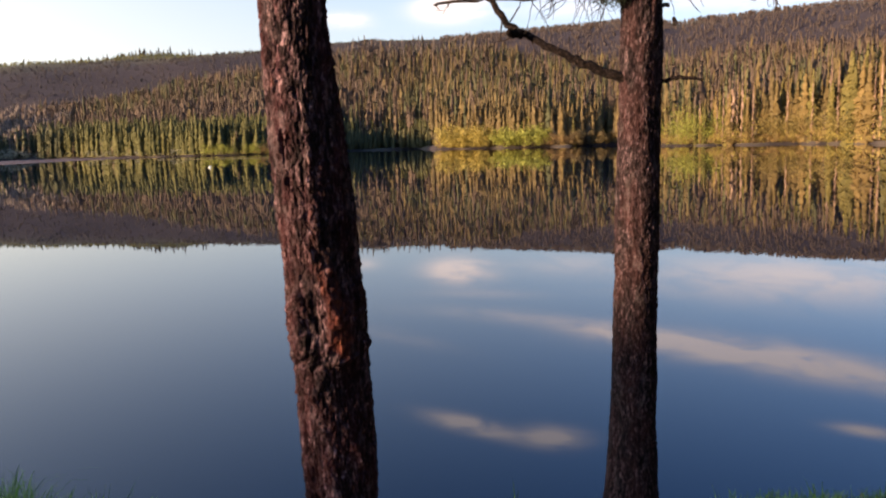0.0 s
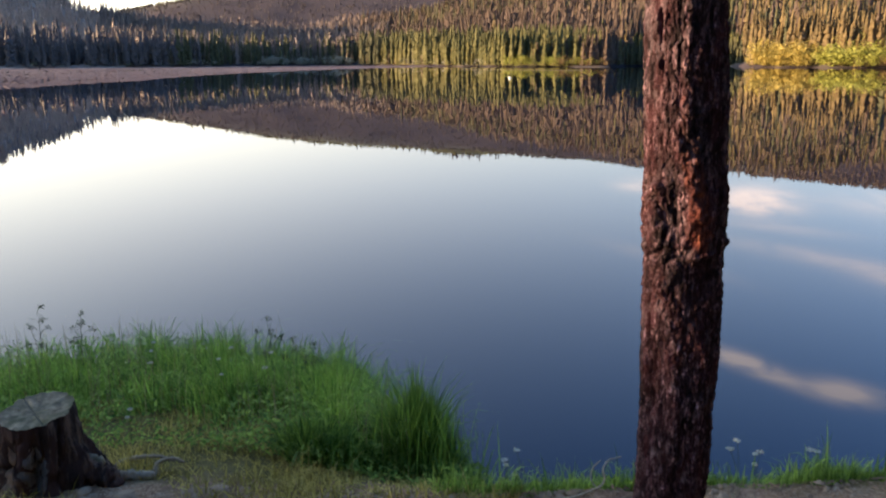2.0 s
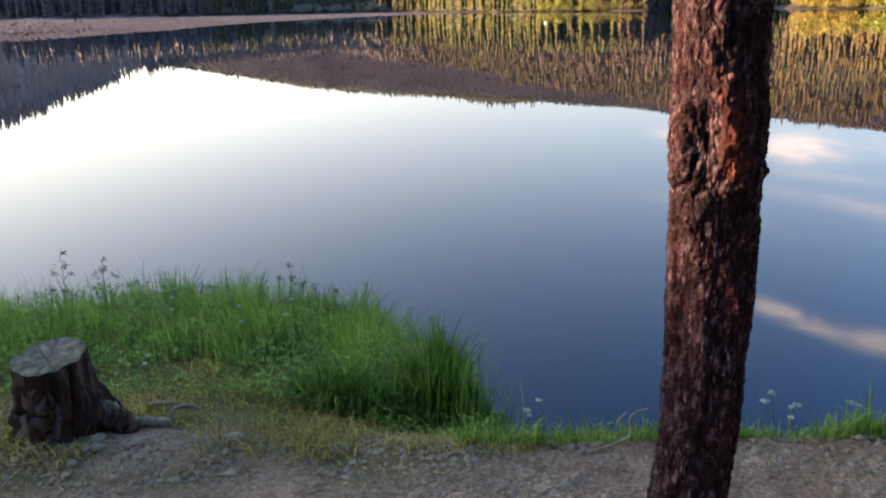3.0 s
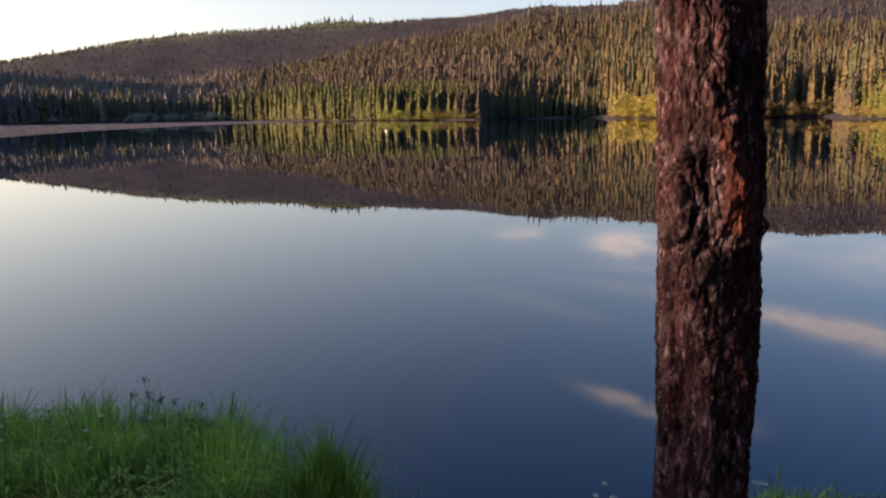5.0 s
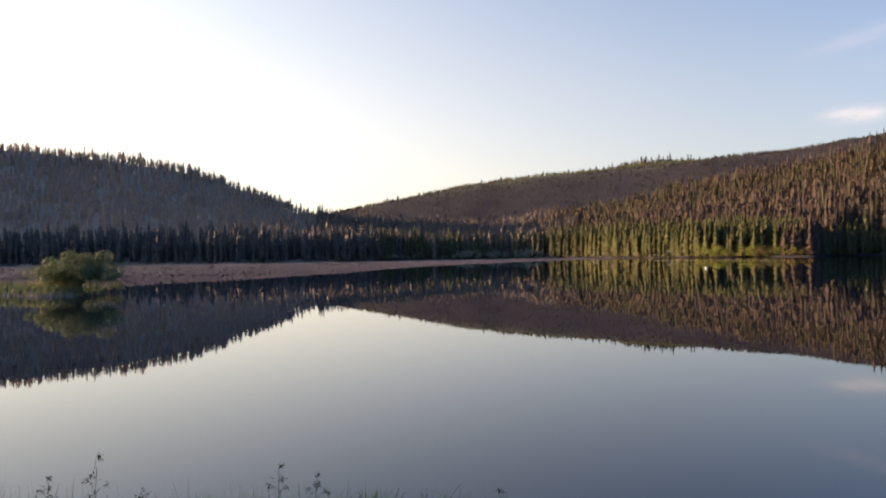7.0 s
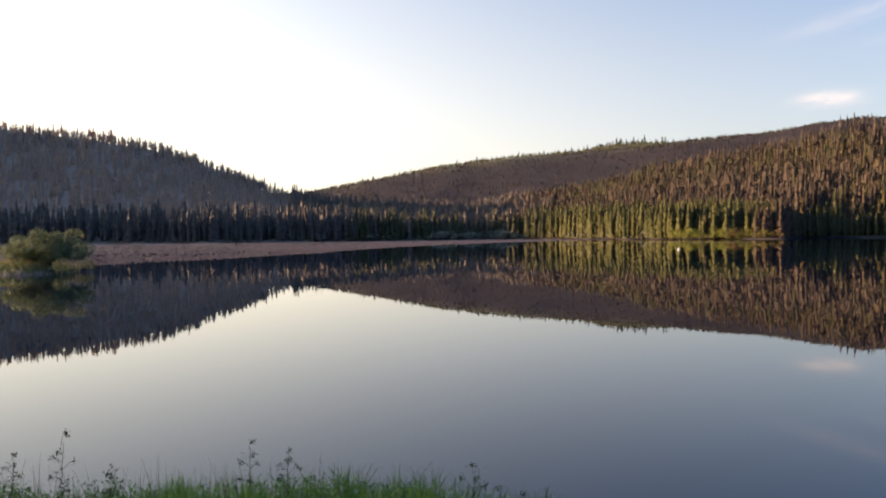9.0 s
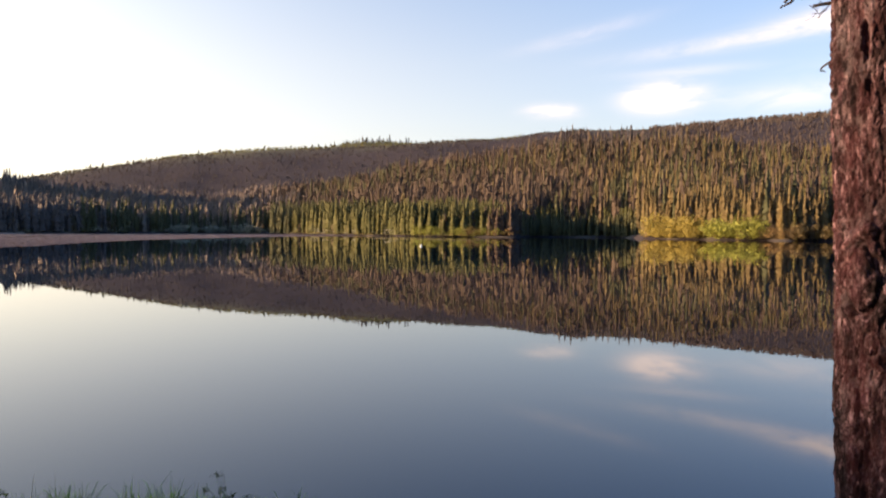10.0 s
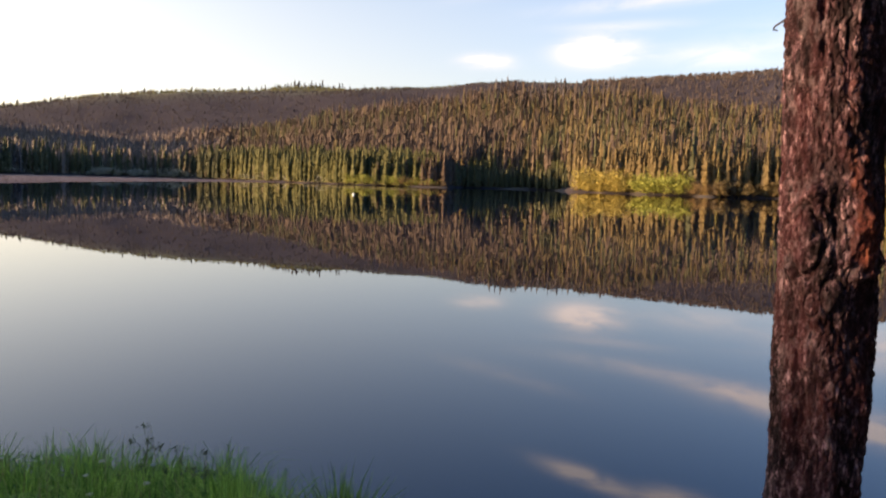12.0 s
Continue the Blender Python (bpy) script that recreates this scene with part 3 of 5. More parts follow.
def forest():
    # the wooded slope in front: many slender trees, stand above stand
    n = 18500
    az = rng.uniform(-36, 44, n)
    s, m = shore_range(az), mid_range(az)
    g = rng.uniform(0, 1, n)
    uu = np.linspace(0, 1, 200)
    u = np.interp(g, 0.35 * uu + 0.65 * uu ** 1.5, uu)
    p = polar(az, s + 5 + (m + 14 - s) * u)
    patch = value_noise(p[:, 0], p[:, 1], 70, 21) + 0.5 * value_noise(p[:, 0], p[:, 1], 25, 22)
    h = np.clip(rng.normal(11.5, 2.3, n), 5, 17) * (1 + 0.25 * patch)
    h *= np.interp(az, [-30, -8, 0, 10, 30, 47], [1.0, 1.05, 1.05, 0.95, 0.85, 0.8]) * np.where(az < 9, np.interp(u, [0, 0.3, 1], [1.25, 1.25, 1.1]), 1.05)
    w = rng.uniform(0.62, 1.0, n) * np.where(az < 9, 0.82, 1)
    brown = np.clip(0.27 + 0.45 * smooth01((az - 2) / 10) + 1.2 * patch + 0.35 * u + 0.3 * smooth01((-9 - az) / 8), 0.06, 0.92)
    roll = rng.uniform(0, 1, n)
    dead = roll < brown
    flat = (az > 9.6) & (az < 28) & (u * (m - s) < 36)      # left to the young spruces
    dead &= ~flat
    pine = ~dead & ~flat & (rng.uniform(0, 1, n) < np.interp(az, [0, 14], [0.62, 0.35]))
    words = "dense conifers on the slope across the lake"
    # the slope's far end takes the needles lightened to look hazy
    hazed = az > 27 + 5 * patch
    scatter("dusky_forest", DISTANT, p[hazed & ~flat], h[hazed & ~flat], w[hazed & ~flat], M_HAZE_MID, "grey-brown conifers on the slope's shaded end, lightened in colour for haze")
    for tag, sel, mat in (("spruce_forest", ~dead & ~pine & ~flat & ~hazed, M_SPRUCE), ("pine_forest", pine & ~hazed, M_PINE), ("dead_forest", dead & ~hazed, M_DEAD)):
        near, off = sel & (u < 0.22), sel & (u >= 0.22)
        scatter(tag, SLIM, p[near], h[near], w[near], mat, words)
        scatter(tag, DISTANT, p[off], h[off], w[off], mat, words)
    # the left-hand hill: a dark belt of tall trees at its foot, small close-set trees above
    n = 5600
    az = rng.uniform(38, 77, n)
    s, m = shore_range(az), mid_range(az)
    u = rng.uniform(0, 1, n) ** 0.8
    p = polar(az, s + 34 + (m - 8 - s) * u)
    # these pale needles stand for the haze over the hill
    scatter("hill_wood", DISTANT, p, rng.normal(5.8, 1.2, n), rng.uniform(1.2, 1.8, n), M_HAZE_LIGHT, "conifers covering the left hill, haze put into their pale mauve colour")
    n = 260
    az = rng.uniform(40, 76, n)
    p = polar(az, mid_range(az) + rng.uniform(-40, 8, n))
    scatter("hilltop_trees", DISTANT, p, rng.normal(5.5, 1.3, n), rng.uniform(0.9, 1.3, n), M_HAZE_MID, "small conifers along the top of the hazy hill")
    # the belt at the hill's foot, its shade painted as darker needles
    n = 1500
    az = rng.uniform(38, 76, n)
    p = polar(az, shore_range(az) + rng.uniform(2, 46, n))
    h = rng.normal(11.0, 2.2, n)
    scatter("shaded_wood", SLIM, p, h, rng.uniform(0.8, 1.25, n), M_SHADED, "belt of tall conifers along the shore, shade put into their colour")
    # the close lower storey between the trees of the slope
    n = 5200
    az = rng.uniform(-36, 44, n)
    s, m = shore_range(az), mid_range(az)
    p = polar(az, s + 4 + (m + 20 - s) * rng.uniform(0, 1, n) ** 1.1)
    scatter("slope_forest", MEDIUM, p, rng.normal(6.4, 1.4, n), rng.uniform(1.4, 2.2, n), M_UNDER, words + ", lower storey")
    # young spruces on the flat shore: sunlit and green, dim towards the shaded end
    n = 2350
    az = np.concatenate([rng.uniform(9.6, 27, 2100), rng.uniform(27, 40, 250)])
    p = polar(az, shore_range(az) + 2 + 36 * rng.uniform(0, 1, n) ** 0.8)
    h = np.clip(rng.normal(10.3, 2.2, n), 4.5, 15) * np.interp(az, [9.6, 14, 22, 30, 40], [0.85, 1.0, 1.05, 1.0, 1.15])
    # sun and shade are split between two needle colours, lighter then darker
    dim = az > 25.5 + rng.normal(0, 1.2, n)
    scatter("shore_spruces", FINE, p[~dim], h[~dim], rng.uniform(0.8, 1.25, int((~dim).sum())), M_LIME, "young green spruces on the flat shore, low sun put into their colour")
    scatter("shore_spruces", FINE, p[dim], h[dim], rng.uniform(0.85, 1.3, int(dim.sum())), M_SPRUCE, "spruces on the shore's shaded end, given darker needles for the shade")
    # the front row from the lit willows to the dark gap
    n = 420
    az = rng.uniform(-13.4, 0.4, n)
    p = polar(az, shore_range(az) + rng.uniform(4, 22, n))
    scatter("shore_forest", FINE, p, np.clip(rng.normal(11.5, 2.2, n), 6, 16), rng.uniform(0.7, 1.05, n), M_AMBER, "slender golden-brown conifers standing along the shore")
    # tall trees on the point, whose shadow fills the bay beside it
    n = 170
    az = rng.uniform(9.4, 11.8, n)
    p = polar(az, shore_range(az) + rng.uniform(1, 26, n))
    scatter("point_trees", FINE, p, rng.uniform(8.0, 11.0, n) * np.where(az < 10.3, 1.2, 1), rng.uniform(0.9, 1.3, n), M_DEAD, "tall brown conifers on a wooded point")
    # spruces along the shaded bay, darkened in colour to deepen its shade
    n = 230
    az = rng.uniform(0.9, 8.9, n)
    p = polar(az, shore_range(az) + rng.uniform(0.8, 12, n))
    scatter("bay_spruces", FINE, p, rng.uniform(6.0, 8.6, n), rng.uniform(1.0, 1.5, n), M_SPRUCE, "spruces along the shaded bay, darker in colour to deepen its shade")
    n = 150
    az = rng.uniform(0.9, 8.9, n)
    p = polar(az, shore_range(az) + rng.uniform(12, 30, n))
    # sunlight on these is in the lighter needle colour
    scatter("shore_spruces", FINE, p, rng.uniform(8.5, 11.0, n), rng.uniform(0.8, 1.2, n), M_LIME, "green spruces behind the bay, in the sunlit needle colour")
    # tall trees standing up from the crest of the middle ridge
    n = 125
    az = rng.uniform(-2.8, 7.2, n)
    p = polar(az, mid_range(az) + rng.uniform(-25, 15, n))
    # the same darkened needles, so they stand dark against the sky
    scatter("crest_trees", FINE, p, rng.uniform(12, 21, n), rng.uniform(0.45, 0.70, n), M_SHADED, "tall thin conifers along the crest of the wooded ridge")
    # rust-coloured dead trees all over the right-hand hill
    n = 11000
    az = -36 + 36 * rng.uniform(0, 1, n) ** 1.1
    r = mid_range(az) + 6 + (FAR_RANGE - 20 - mid_range(az)) * rng.uniform(0, 1, n) ** 0.9
    p = polar(az, r)
    scatter("rusty_forest", COARSE, p, rng.normal(5.0, 1.1, len(p)), rng.uniform(0.9, 1.5, len(p)), M_RUST, "rust-brown dead conifers on the hill behind")
    # thin woods on the far hills
    n = 17000
    az = rng.uniform(-4, 52, n)
    r = mid_range(az) + 40 + (FAR_RANGE + 20 - mid_range(az)) * rng.uniform(0, 1, n) ** 0.8
    p = polar(az, r)
    thick = value_noise(p[:, 0], p[:, 1], 160, 31) + 0.5 * value_noise(p[:, 0], p[:, 1], 50, 32) > -0.30
    crest = thick & (r > FAR_RANGE - 120) & (az > 6)
    scatter("crest_wood", COARSE, p[crest], rng.normal(3.6, 0.8, int(crest.sum())), rng.uniform(1.0, 1.6, int(crest.sum())), M_LIME, "green woods along the crest of the far hill")
    p = p[thick & ~crest]
    scatter("hill_forest", COARSE, p, rng.normal(3.1, 0.7, len(p)), rng.uniform(1.0, 1.8, len(p)), M_FAR, "thin brownish woods on the far hills")
    # a fringe along the skyline
    n = 2200
    az = rng.uniform(-34, 48, n)
    tuft = value_noise(az, az * 0, 1.3, 34) > -0.15
    az = az[tuft]
    p = polar(az, FAR_RANGE + rng.uniform(-22, 6, len(az)))
    scatter("skyline_trees", COARSE, p, rng.gamma(4, 1.2, len(az)) + 1.4, rng.uniform(0.7, 1.2, len(az)), M_FAR, "small trees along the far skyline")


forest()


# ---- plants and trees near at hand: shapes ----
def tube_arrays(points, r0, r1, sides=8, knobs=0.0, seed=0):
    """A tapered, slightly knobbly rod along points."""
    r = np.random.default_rng(seed)
    pts = np.array(points, float)
    n = len(pts)
    v, f = [], []
    for i in range(n):
        d = pts[min(i + 1, n - 1)] - pts[max(i - 1, 0)]
        d = d / (np.linalg.norm(d) + 1e-9)
        a = np.cross(d, [0.31, 0.17, 0.93] if abs(d[2]) < 0.9 else [1.0, 0.1, 0.0])
        a /= np.linalg.norm(a)
        b = np.cross(d, a)
        rad = (r0 + (r1 - r0) * i / (n - 1))
        for k in range(sides):
            t = 6.28319 * k / sides
            q = rad * (1 + knobs * r.uniform(-1, 1))
            v.append(pts[i] + (a * math.cos(t) + b * math.sin(t)) * q)
    for i in range(n - 1):
        for k in range(sides):
            p, q = i * sides + k, i * sides + (k + 1) % sides
            f += [(p, q, q + sides), (p, q + sides, p + sides)]
    base = len(v)
    v += [pts[0], pts[-1]]
    for k in range(sides):
        f += [(base, (k + 1) % sides, k), (base + 1, (n - 1) * sides + k, (n - 1) * sides + (k + 1) % sides)]
    return np.array(v), np.array(f, int)


def curve_points(points, steps=6, wobble=0.0, seed=0):
    """A smooth line through a few points, with a natural wobble."""
    r = np.random.default_rng(seed)
    p = np.array(points, float)
    p = np.vstack([2 * p[0] - p[1], p, 2 * p[-1] - p[-2]])
    out = []
    for i in range(1, len(p) - 2):
        for s in range(steps):
            t = s / steps
            out.append(0.5 * (2 * p[i] + (p[i + 1] - p[i - 1]) * t + (2 * p[i - 1] - 5 * p[i] + 4 * p[i + 1] - p[i + 2]) * t * t
                              + (3 * p[i] - p[i - 1] - 3 * p[i + 1] + p[i + 2]) * t ** 3))
    out.append(p[-2])
    out = np.array(out)
    return out + r.normal(0, wobble, out.shape) if wobble else out


def cells(u, v, wide, high, seed, wrap):
    """Distance to the nearest and second nearest of jittered cells on an unrolled trunk, the cell's own random value and its facet's slant."""
    n = max(int(round(wrap / wide)), 3)
    x, y = u / wrap * n, v / high
    xi, yi = np.floor(x).astype(np.int64), np.floor(y).astype(np.int64)
    f1, f2, own, lean = np.full(u.shape, 9.0), np.full(u.shape, 9.0), np.zeros(u.shape), np.zeros(u.shape)
    for dx in (-1, 0, 1):
        for dy in (-1, 0, 1):
            cx, cy = xi + dx, yi + dy
            k = ((cx % n) * 73856093 ^ cy * 19349663 ^ seed * 83492791) & 0x7FFFFFFF
            k = ((k ^ (k >> 13)) * 1274126177) & 0x7FFFFFFF
            jx, jy, jr = (k & 1023) / 1023.0, ((k >> 10) & 1023) / 1023.0, ((k >> 20) & 255) / 255.0
            d = np.hypot(x - cx - jx, y - cy - jy)
            nearer = d < f1
            f2 = np.where(nearer, f1, np.minimum(f2, d))
            own = np.where(nearer, jr, own)
            lean = np.where(nearer, (x - cx - jx) * (jy - 0.5) * 2 + (y - cy - jy) * (jx - 0.8) * 1.6, lean)
            f1 = np.where(nearer, d, f1)
    return f1, f2, own, lean


def bark_trunk(axis, radius, zs, sides, seed, scale=1.0, marks=(), ribs=()):
    """A trunk of ropy, flaking bark: long furrows, plates and chips. marks: (angle, z, half-width, half-height, depth, kind);
    ribs: raised or sunken lines (angle, z, angle, z, half-width, height)."""
    th = np.linspace(0, 2 * np.pi, sides, endpoint=False)
    zz, tt = np.meshgrid(zs, th, indexing="ij")
    rad = radius(zz)
    wrap = 2 * np.pi * float(radius(np.array(1.2)))
    u = ((tt - np.pi / 2) % (2 * np.pi)) / (2 * np.pi) * wrap
    warp = (value_noise(u, zz * 0.5, 0.06 * scale, seed + 5) * 0.030 + value_noise(u, zz, 0.020 * scale, seed + 6) * 0.010) * scale
    uu = u + warp
    long = np.abs(value_noise(uu, zz * 0.12, 0.022 * scale, seed))
    mid = np.abs(value_noise(uu, zz * 0.20, 0.0100 * scale, seed + 1))
    fine = np.abs(value_noise(uu, zz * 0.42, 0.0052 * scale, seed + 2))
    f1, f2, own, slant = cells(uu, zz, 0.0050 * scale, 0.0135 * scale, seed + 3, wrap)
    g1, g2, big, slab = cells(u + warp * 1.6, zz, 0.017 * scale, 0.075 * scale, seed + 4, wrap)
    relief = (smooth01(long / 0.24) * 0.0042 + smooth01(mid / 0.24) * 0.0022 + smooth01(fine / 0.25) * 0.0034
              + own * own * 0.0028 + slant * 0.0024 + smooth01((f2 - f1) / 0.20) * 0.0012
              + smooth01((g2 - g1) / 0.12) * 0.0016 + big * 0.0022 + slab * 0.0016
              + value_noise(u, zz * 0.5, 0.085, seed + 8) * 0.009 + value_noise(u, zz * 0.5, 0.005, seed + 9) * 0.0030 - 0.009) * scale * 0.75
    wound = np.zeros(zz.shape)
    for a0, z0, a1, z1, wide, high in ribs:
        mid_r = float(radius(np.array((z0 + z1) / 2)))
        da = ((tt - a0 + np.pi) % (2 * np.pi) - np.pi) * mid_r
        run = np.array([(a1 - a0) * mid_r, z1 - z0])
        k = np.clip((da * run[0] + (zz - z0) * run[1]) / (run @ run), 0, 1)
        d = np.hypot(da - k * run[0], zz - z0 - k * run[1]) + value_noise(u, zz, 0.02, seed + 21) * wide * 0.7
        relief += 1.15 * high * np.exp(-(d / wide) ** 2)
    for ang, z0, wide, high, depth, kind in marks:
        da = (tt - ang + np.pi) % (2 * np.pi) - np.pi
        q = np.hypot(da * rad / wide, (zz - z0) / high)
        if kind == "knot":          # a healed-over swelling with folded lips round it
            q = q + value_noise(u, zz, 0.022, seed + 16) * 0.35 + value_noise(u, zz, 0.008, seed + 17) * 0.15
            relief *= 1 - 0.35 * np.exp(-(q / 0.9) ** 4)
            relief += depth * np.exp(-q ** 3) - depth * 0.55 * np.exp(-((q - 1.12) / 0.16) ** 2) + depth * 0.45 * np.exp(-((q - 1.5) / 0.22) ** 2)
            relief += depth * 0.10 * np.sin(q * 16) * np.exp(-(q / 1.2) ** 4)
        elif kind == "pit":
            q = q + value_noise(u, zz * 0.6, 0.012, seed + 19) * 0.5
            relief -= depth * np.exp(-q ** 4)
        elif kind == "wound":
            ragged = q + value_noise(u, zz, 0.018, seed + 14) * 0.8
            relief += depth * np.exp(-q ** 4) + value_noise(u, zz, 0.011, seed + 15) * 0.009 * np.exp(-q ** 2)
            wound = np.maximum(wound, (1 - smooth01((ragged - 0.35) / 0.75)) * min(1.0, depth / 0.009))
        elif kind == "swell":
            relief += depth * np.exp(-q ** 2)
    ax, ay = axis(zz)
    rr = rad + relief
    v = np.stack([ax + np.cos(tt) * rr, ay + np.sin(tt) * rr, zz], -1).reshape(-1, 3)
    nz = len(zs)
    i, j = np.meshgrid(np.arange(nz - 1), np.arange(sides), indexing="ij")
    a, b = (i * sides + j).ravel(), (i * sides + (j + 1) % sides).ravel()
    f = np.vstack([np.stack([a, b, b + sides], 1), np.stack([a, b + sides, a + sides], 1)])
    return v, f, wound.ravel()


def trunk_mesh(name, arrays, mat):
    v, f, wound = arrays
    me = tri_mesh(name, v, f, mat)
    w = me.attributes.new("wound", "FLOAT", "POINT")
    w.data.foreach_set("value", wound.astype(np.float32))
    return me


def needle_tufts(centres, size, count, seed):
    """Sprays of needles round points of a branch."""
    r = np.random.default_rng(seed)
    c = np.repeat(np.array(centres, float), count, 0)
    d = r.normal(0, 1, c.shape)
    d /= np.linalg.norm(d, axis=1, keepdims=True)
    length = size * r.uniform(0.6, 1.2, len(c))[:, None]
    side = np.cross(d, r.normal(0, 1, c.shape))
    side /= np.linalg.norm(side, axis=1, keepdims=True) + 1e-9
    start = c + r.normal(0, size * 0.35, c.shape)
    v = np.stack([start - side * 0.0022, start + side * 0.0022, start + d * length], 1).reshape(-1, 3)
    return v, np.arange(len(v)).reshape(-1, 3)


def crown_parts(tree, axis, z0, z1, seed, limbs=22):
    """Live limbs with needles, high above the visible stem."""
    r = np.random.default_rng(seed)
    for k in range(limbs):
        z = z0 + (z1 - z0) * (k + 0.5) / limbs
        a = r.uniform(0, 6.283)
        reach = (0.35 + 1.25 * math.sin(math.pi * min(1, (z1 - z) / (z1 - z0) + 0.12))) * r.uniform(0.7, 1.1)
        x, y = (float(q) for q in axis(np.array(z)))
        tip = (x + math.cos(a) * reach, y + math.sin(a) * reach, z + 0.15 * reach)
        line = curve_points([(x, y, z), (x + math.cos(a) * reach * 0.5, y + math.sin(a) * reach * 0.5, z - 0.03), tip], 4, 0.015, seed + k)
        limb = part("limb", tri_mesh("limb", *tube_arrays(line, 0.018, 0.004, 6, 0.15, k), M_TWIG, True), None, tree)
        spots = [line[i] + r.normal(0, 0.11, 3) * [1, 1, 0.4] for i in range(2, len(line)) for _ in range(5)]
        part("needles", tri_mesh("needles", *needle_tufts(spots, 0.09, 34, seed + k), M_NEEDLES), None, limb)


def twig(tree, points, r0, r1, seed, name="twig", mat=None, sides=6):
    line = curve_points(points, 5, r0 * 0.25, seed)
    return part(name, tri_mesh(name, *tube_arrays(line, r0, r1, sides, 0.18, seed), mat or M_TWIG, True), None, tree)


def droop(tree, start, count, seed, length=0.12, spread=0.06):
    """Fine dead twiglets hanging from a branch."""
    r = np.random.default_rng(seed)
    for k in range(count):
        s = np.array(start) + r.normal(0, spread, 3) * [1, 0.5, 0.12]
        e = s + np.array([r.normal(-0.02, 0.05), r.normal(0, 0.04), -length * r.uniform(0.4, 1.1)])
        m = (s + e) / 2 + r.normal(0, 0.014, 3)
        part("twiglet", tri_mesh("twiglet", *tube_arrays(curve_points([s, m, e], 4, 0.002, seed + k), 0.0022, 0.0008, 4), M_TWIG, True), None, tree)


# ---- the two pines on the bank ----
def pine_with_wound():
    def axis(z):
        q = np.clip(z, -0.2, 2.2) - 1.2
        over, under = np.maximum(z - 2.2, 0), np.minimum(z + 0.2, 0)
        return -0.2365 - 0.0189 * q - 0.0662 * q ** 2 + 0.0414 * np.clip(q, -0.75, 1) ** 3 - 0.03 * over + 0.05 * under, 1.584 - 0.055 * q

    def radius(z):
        q = np.clip(z - 1.2, -0.6, 0.85)
        flare = 0.055 * np.exp(-np.maximum(z + 0.1, 0) / 0.16)
        return np.maximum(0.0745 + 0.0049 * q - 0.0102 * q ** 2 - 0.0152 * q ** 3 - 0.006 * np.maximum(z - 2.05, 0), 0.012) + flare

    zs = np.concatenate([np.arange(-0.15, 0.6, 0.006), np.arange(0.6, 2.25, 0.0025), np.linspace(2.26, 8.5, 90)])
    deg = math.radians
    marks = [(deg(-134), 1.430, 0.025, 0.050, 0.014, "knot"), (deg(-66), 1.440, 0.029, 0.068, 0.012, "wound"),
             (deg(-74), 1.535, 0.018, 0.07, 0.005, "wound"), (deg(-88), 1.63, 0.010, 0.07, 0.002, "wound"),
             (deg(-100), 1.345, 0.015, 0.024, 0.006, "knot"), (deg(-123), 1.325, 0.010, 0.018, 0.006, "knot"),
             (deg(-104), 1.455, 0.012, 0.040, 0.010, "pit"), (deg(-62), 1.315, 0.024, 0.055, 0.010, "pit"),
             (deg(-66), 1.125, 0.028, 0.052, 0.009, "pit"), (deg(-128), 1.155, 0.014, 0.055, 0.007, "pit"),
             (deg(-124), 1.07, 0.011, 0.030, 0.008, "pit"), (deg(-112), 0.83, 0.010, 0.030, 0.009, "pit"),
             (deg(-122), 1.80, 0.005, 0.040, 0.011, "pit"), (deg(-118), 1.735, 0.004, 0.020, 0.008, "pit"),
             (deg(-137), 1.965, 0.008, 0.026, 0.011, "pit"), (deg(-132), 1.925, 0.010, 0.020, 0.004, "wound"),
             (deg(-8), 1.40, 0.022, 0.012, 0.011, "swell"), (deg(-20), 1.47, 0.03, 0.05, 0.005, "swell"), (deg(175), 1.52, 0.03, 0.05, 0.004, "swell"),
             (deg(-95), 0.74, 0.016, 0.045, 0.010, "pit")]
    ribs = [(deg(-108), 1.66, deg(-70), 1.46, 0.013, 0.007), (deg(-150), 1.47, deg(-122), 1.515, 0.007, 0.007), (deg(-122), 1.515, deg(-108), 1.50, 0.007, 0.006),
            (deg(-152), 1.45, deg(-138), 1.475, 0.004, 0.005), (deg(-112), 1.40, deg(-86), 1.40, 0.008, 0.006),
            (deg(-80), 1.375, deg(-36), 1.385, 0.004, 0.006), (deg(-112), 1.30, deg(-92), 1.36, 0.006, 0.005),
            (deg(-118), 1.44, deg(-112), 1.50, 0.006, -0.008), (deg(-100), 1.25, deg(-84), 0.95, 0.011, 0.005), (deg(-140), 1.25, deg(-145), 1.0, 0.010, 0.005),
            (deg(-84), 1.62, deg(-80), 1.95, 0.010, 0.004), (deg(-55), 1.20, deg(-48), 0.85, 0.012, 0.005)]
    tree = tagged(new("pine_tree"), "reddish scaly pine with a knot and torn orange wound", "tree", "pines on the bank")
    tree.location = (0, 0, 0)
    part("trunk", trunk_mesh("trunk", bark_trunk(axis, radius, zs, 350, 3, 1.0, marks, ribs), M_BARK), None, tree, "red-brown flaking bark with a knot and raw orange scar")
    # dead limb near the top of the view
    limb = twig(tree, [(-0.262, 1.60, 1.970), (-0.28, 1.74, 2.007), (-0.298, 1.86, 2.027), (-0.315, 1.97, 2.037)], 0.012, 0.006, 11, "dead_limb")
    twig(limb, [(-0.305, 1.91, 2.031), (-0.318, 1.95, 2.019), (-0.332, 1.99, 2.005), (-0.35, 2.01, 2.001)], 0.005, 0.0015, 12)
    twig(limb, [(-0.315, 1.97, 2.037), (-0.325, 2.01, 2.029), (-0.336, 2.04, 2.020)], 0.0045, 0.003, 13)
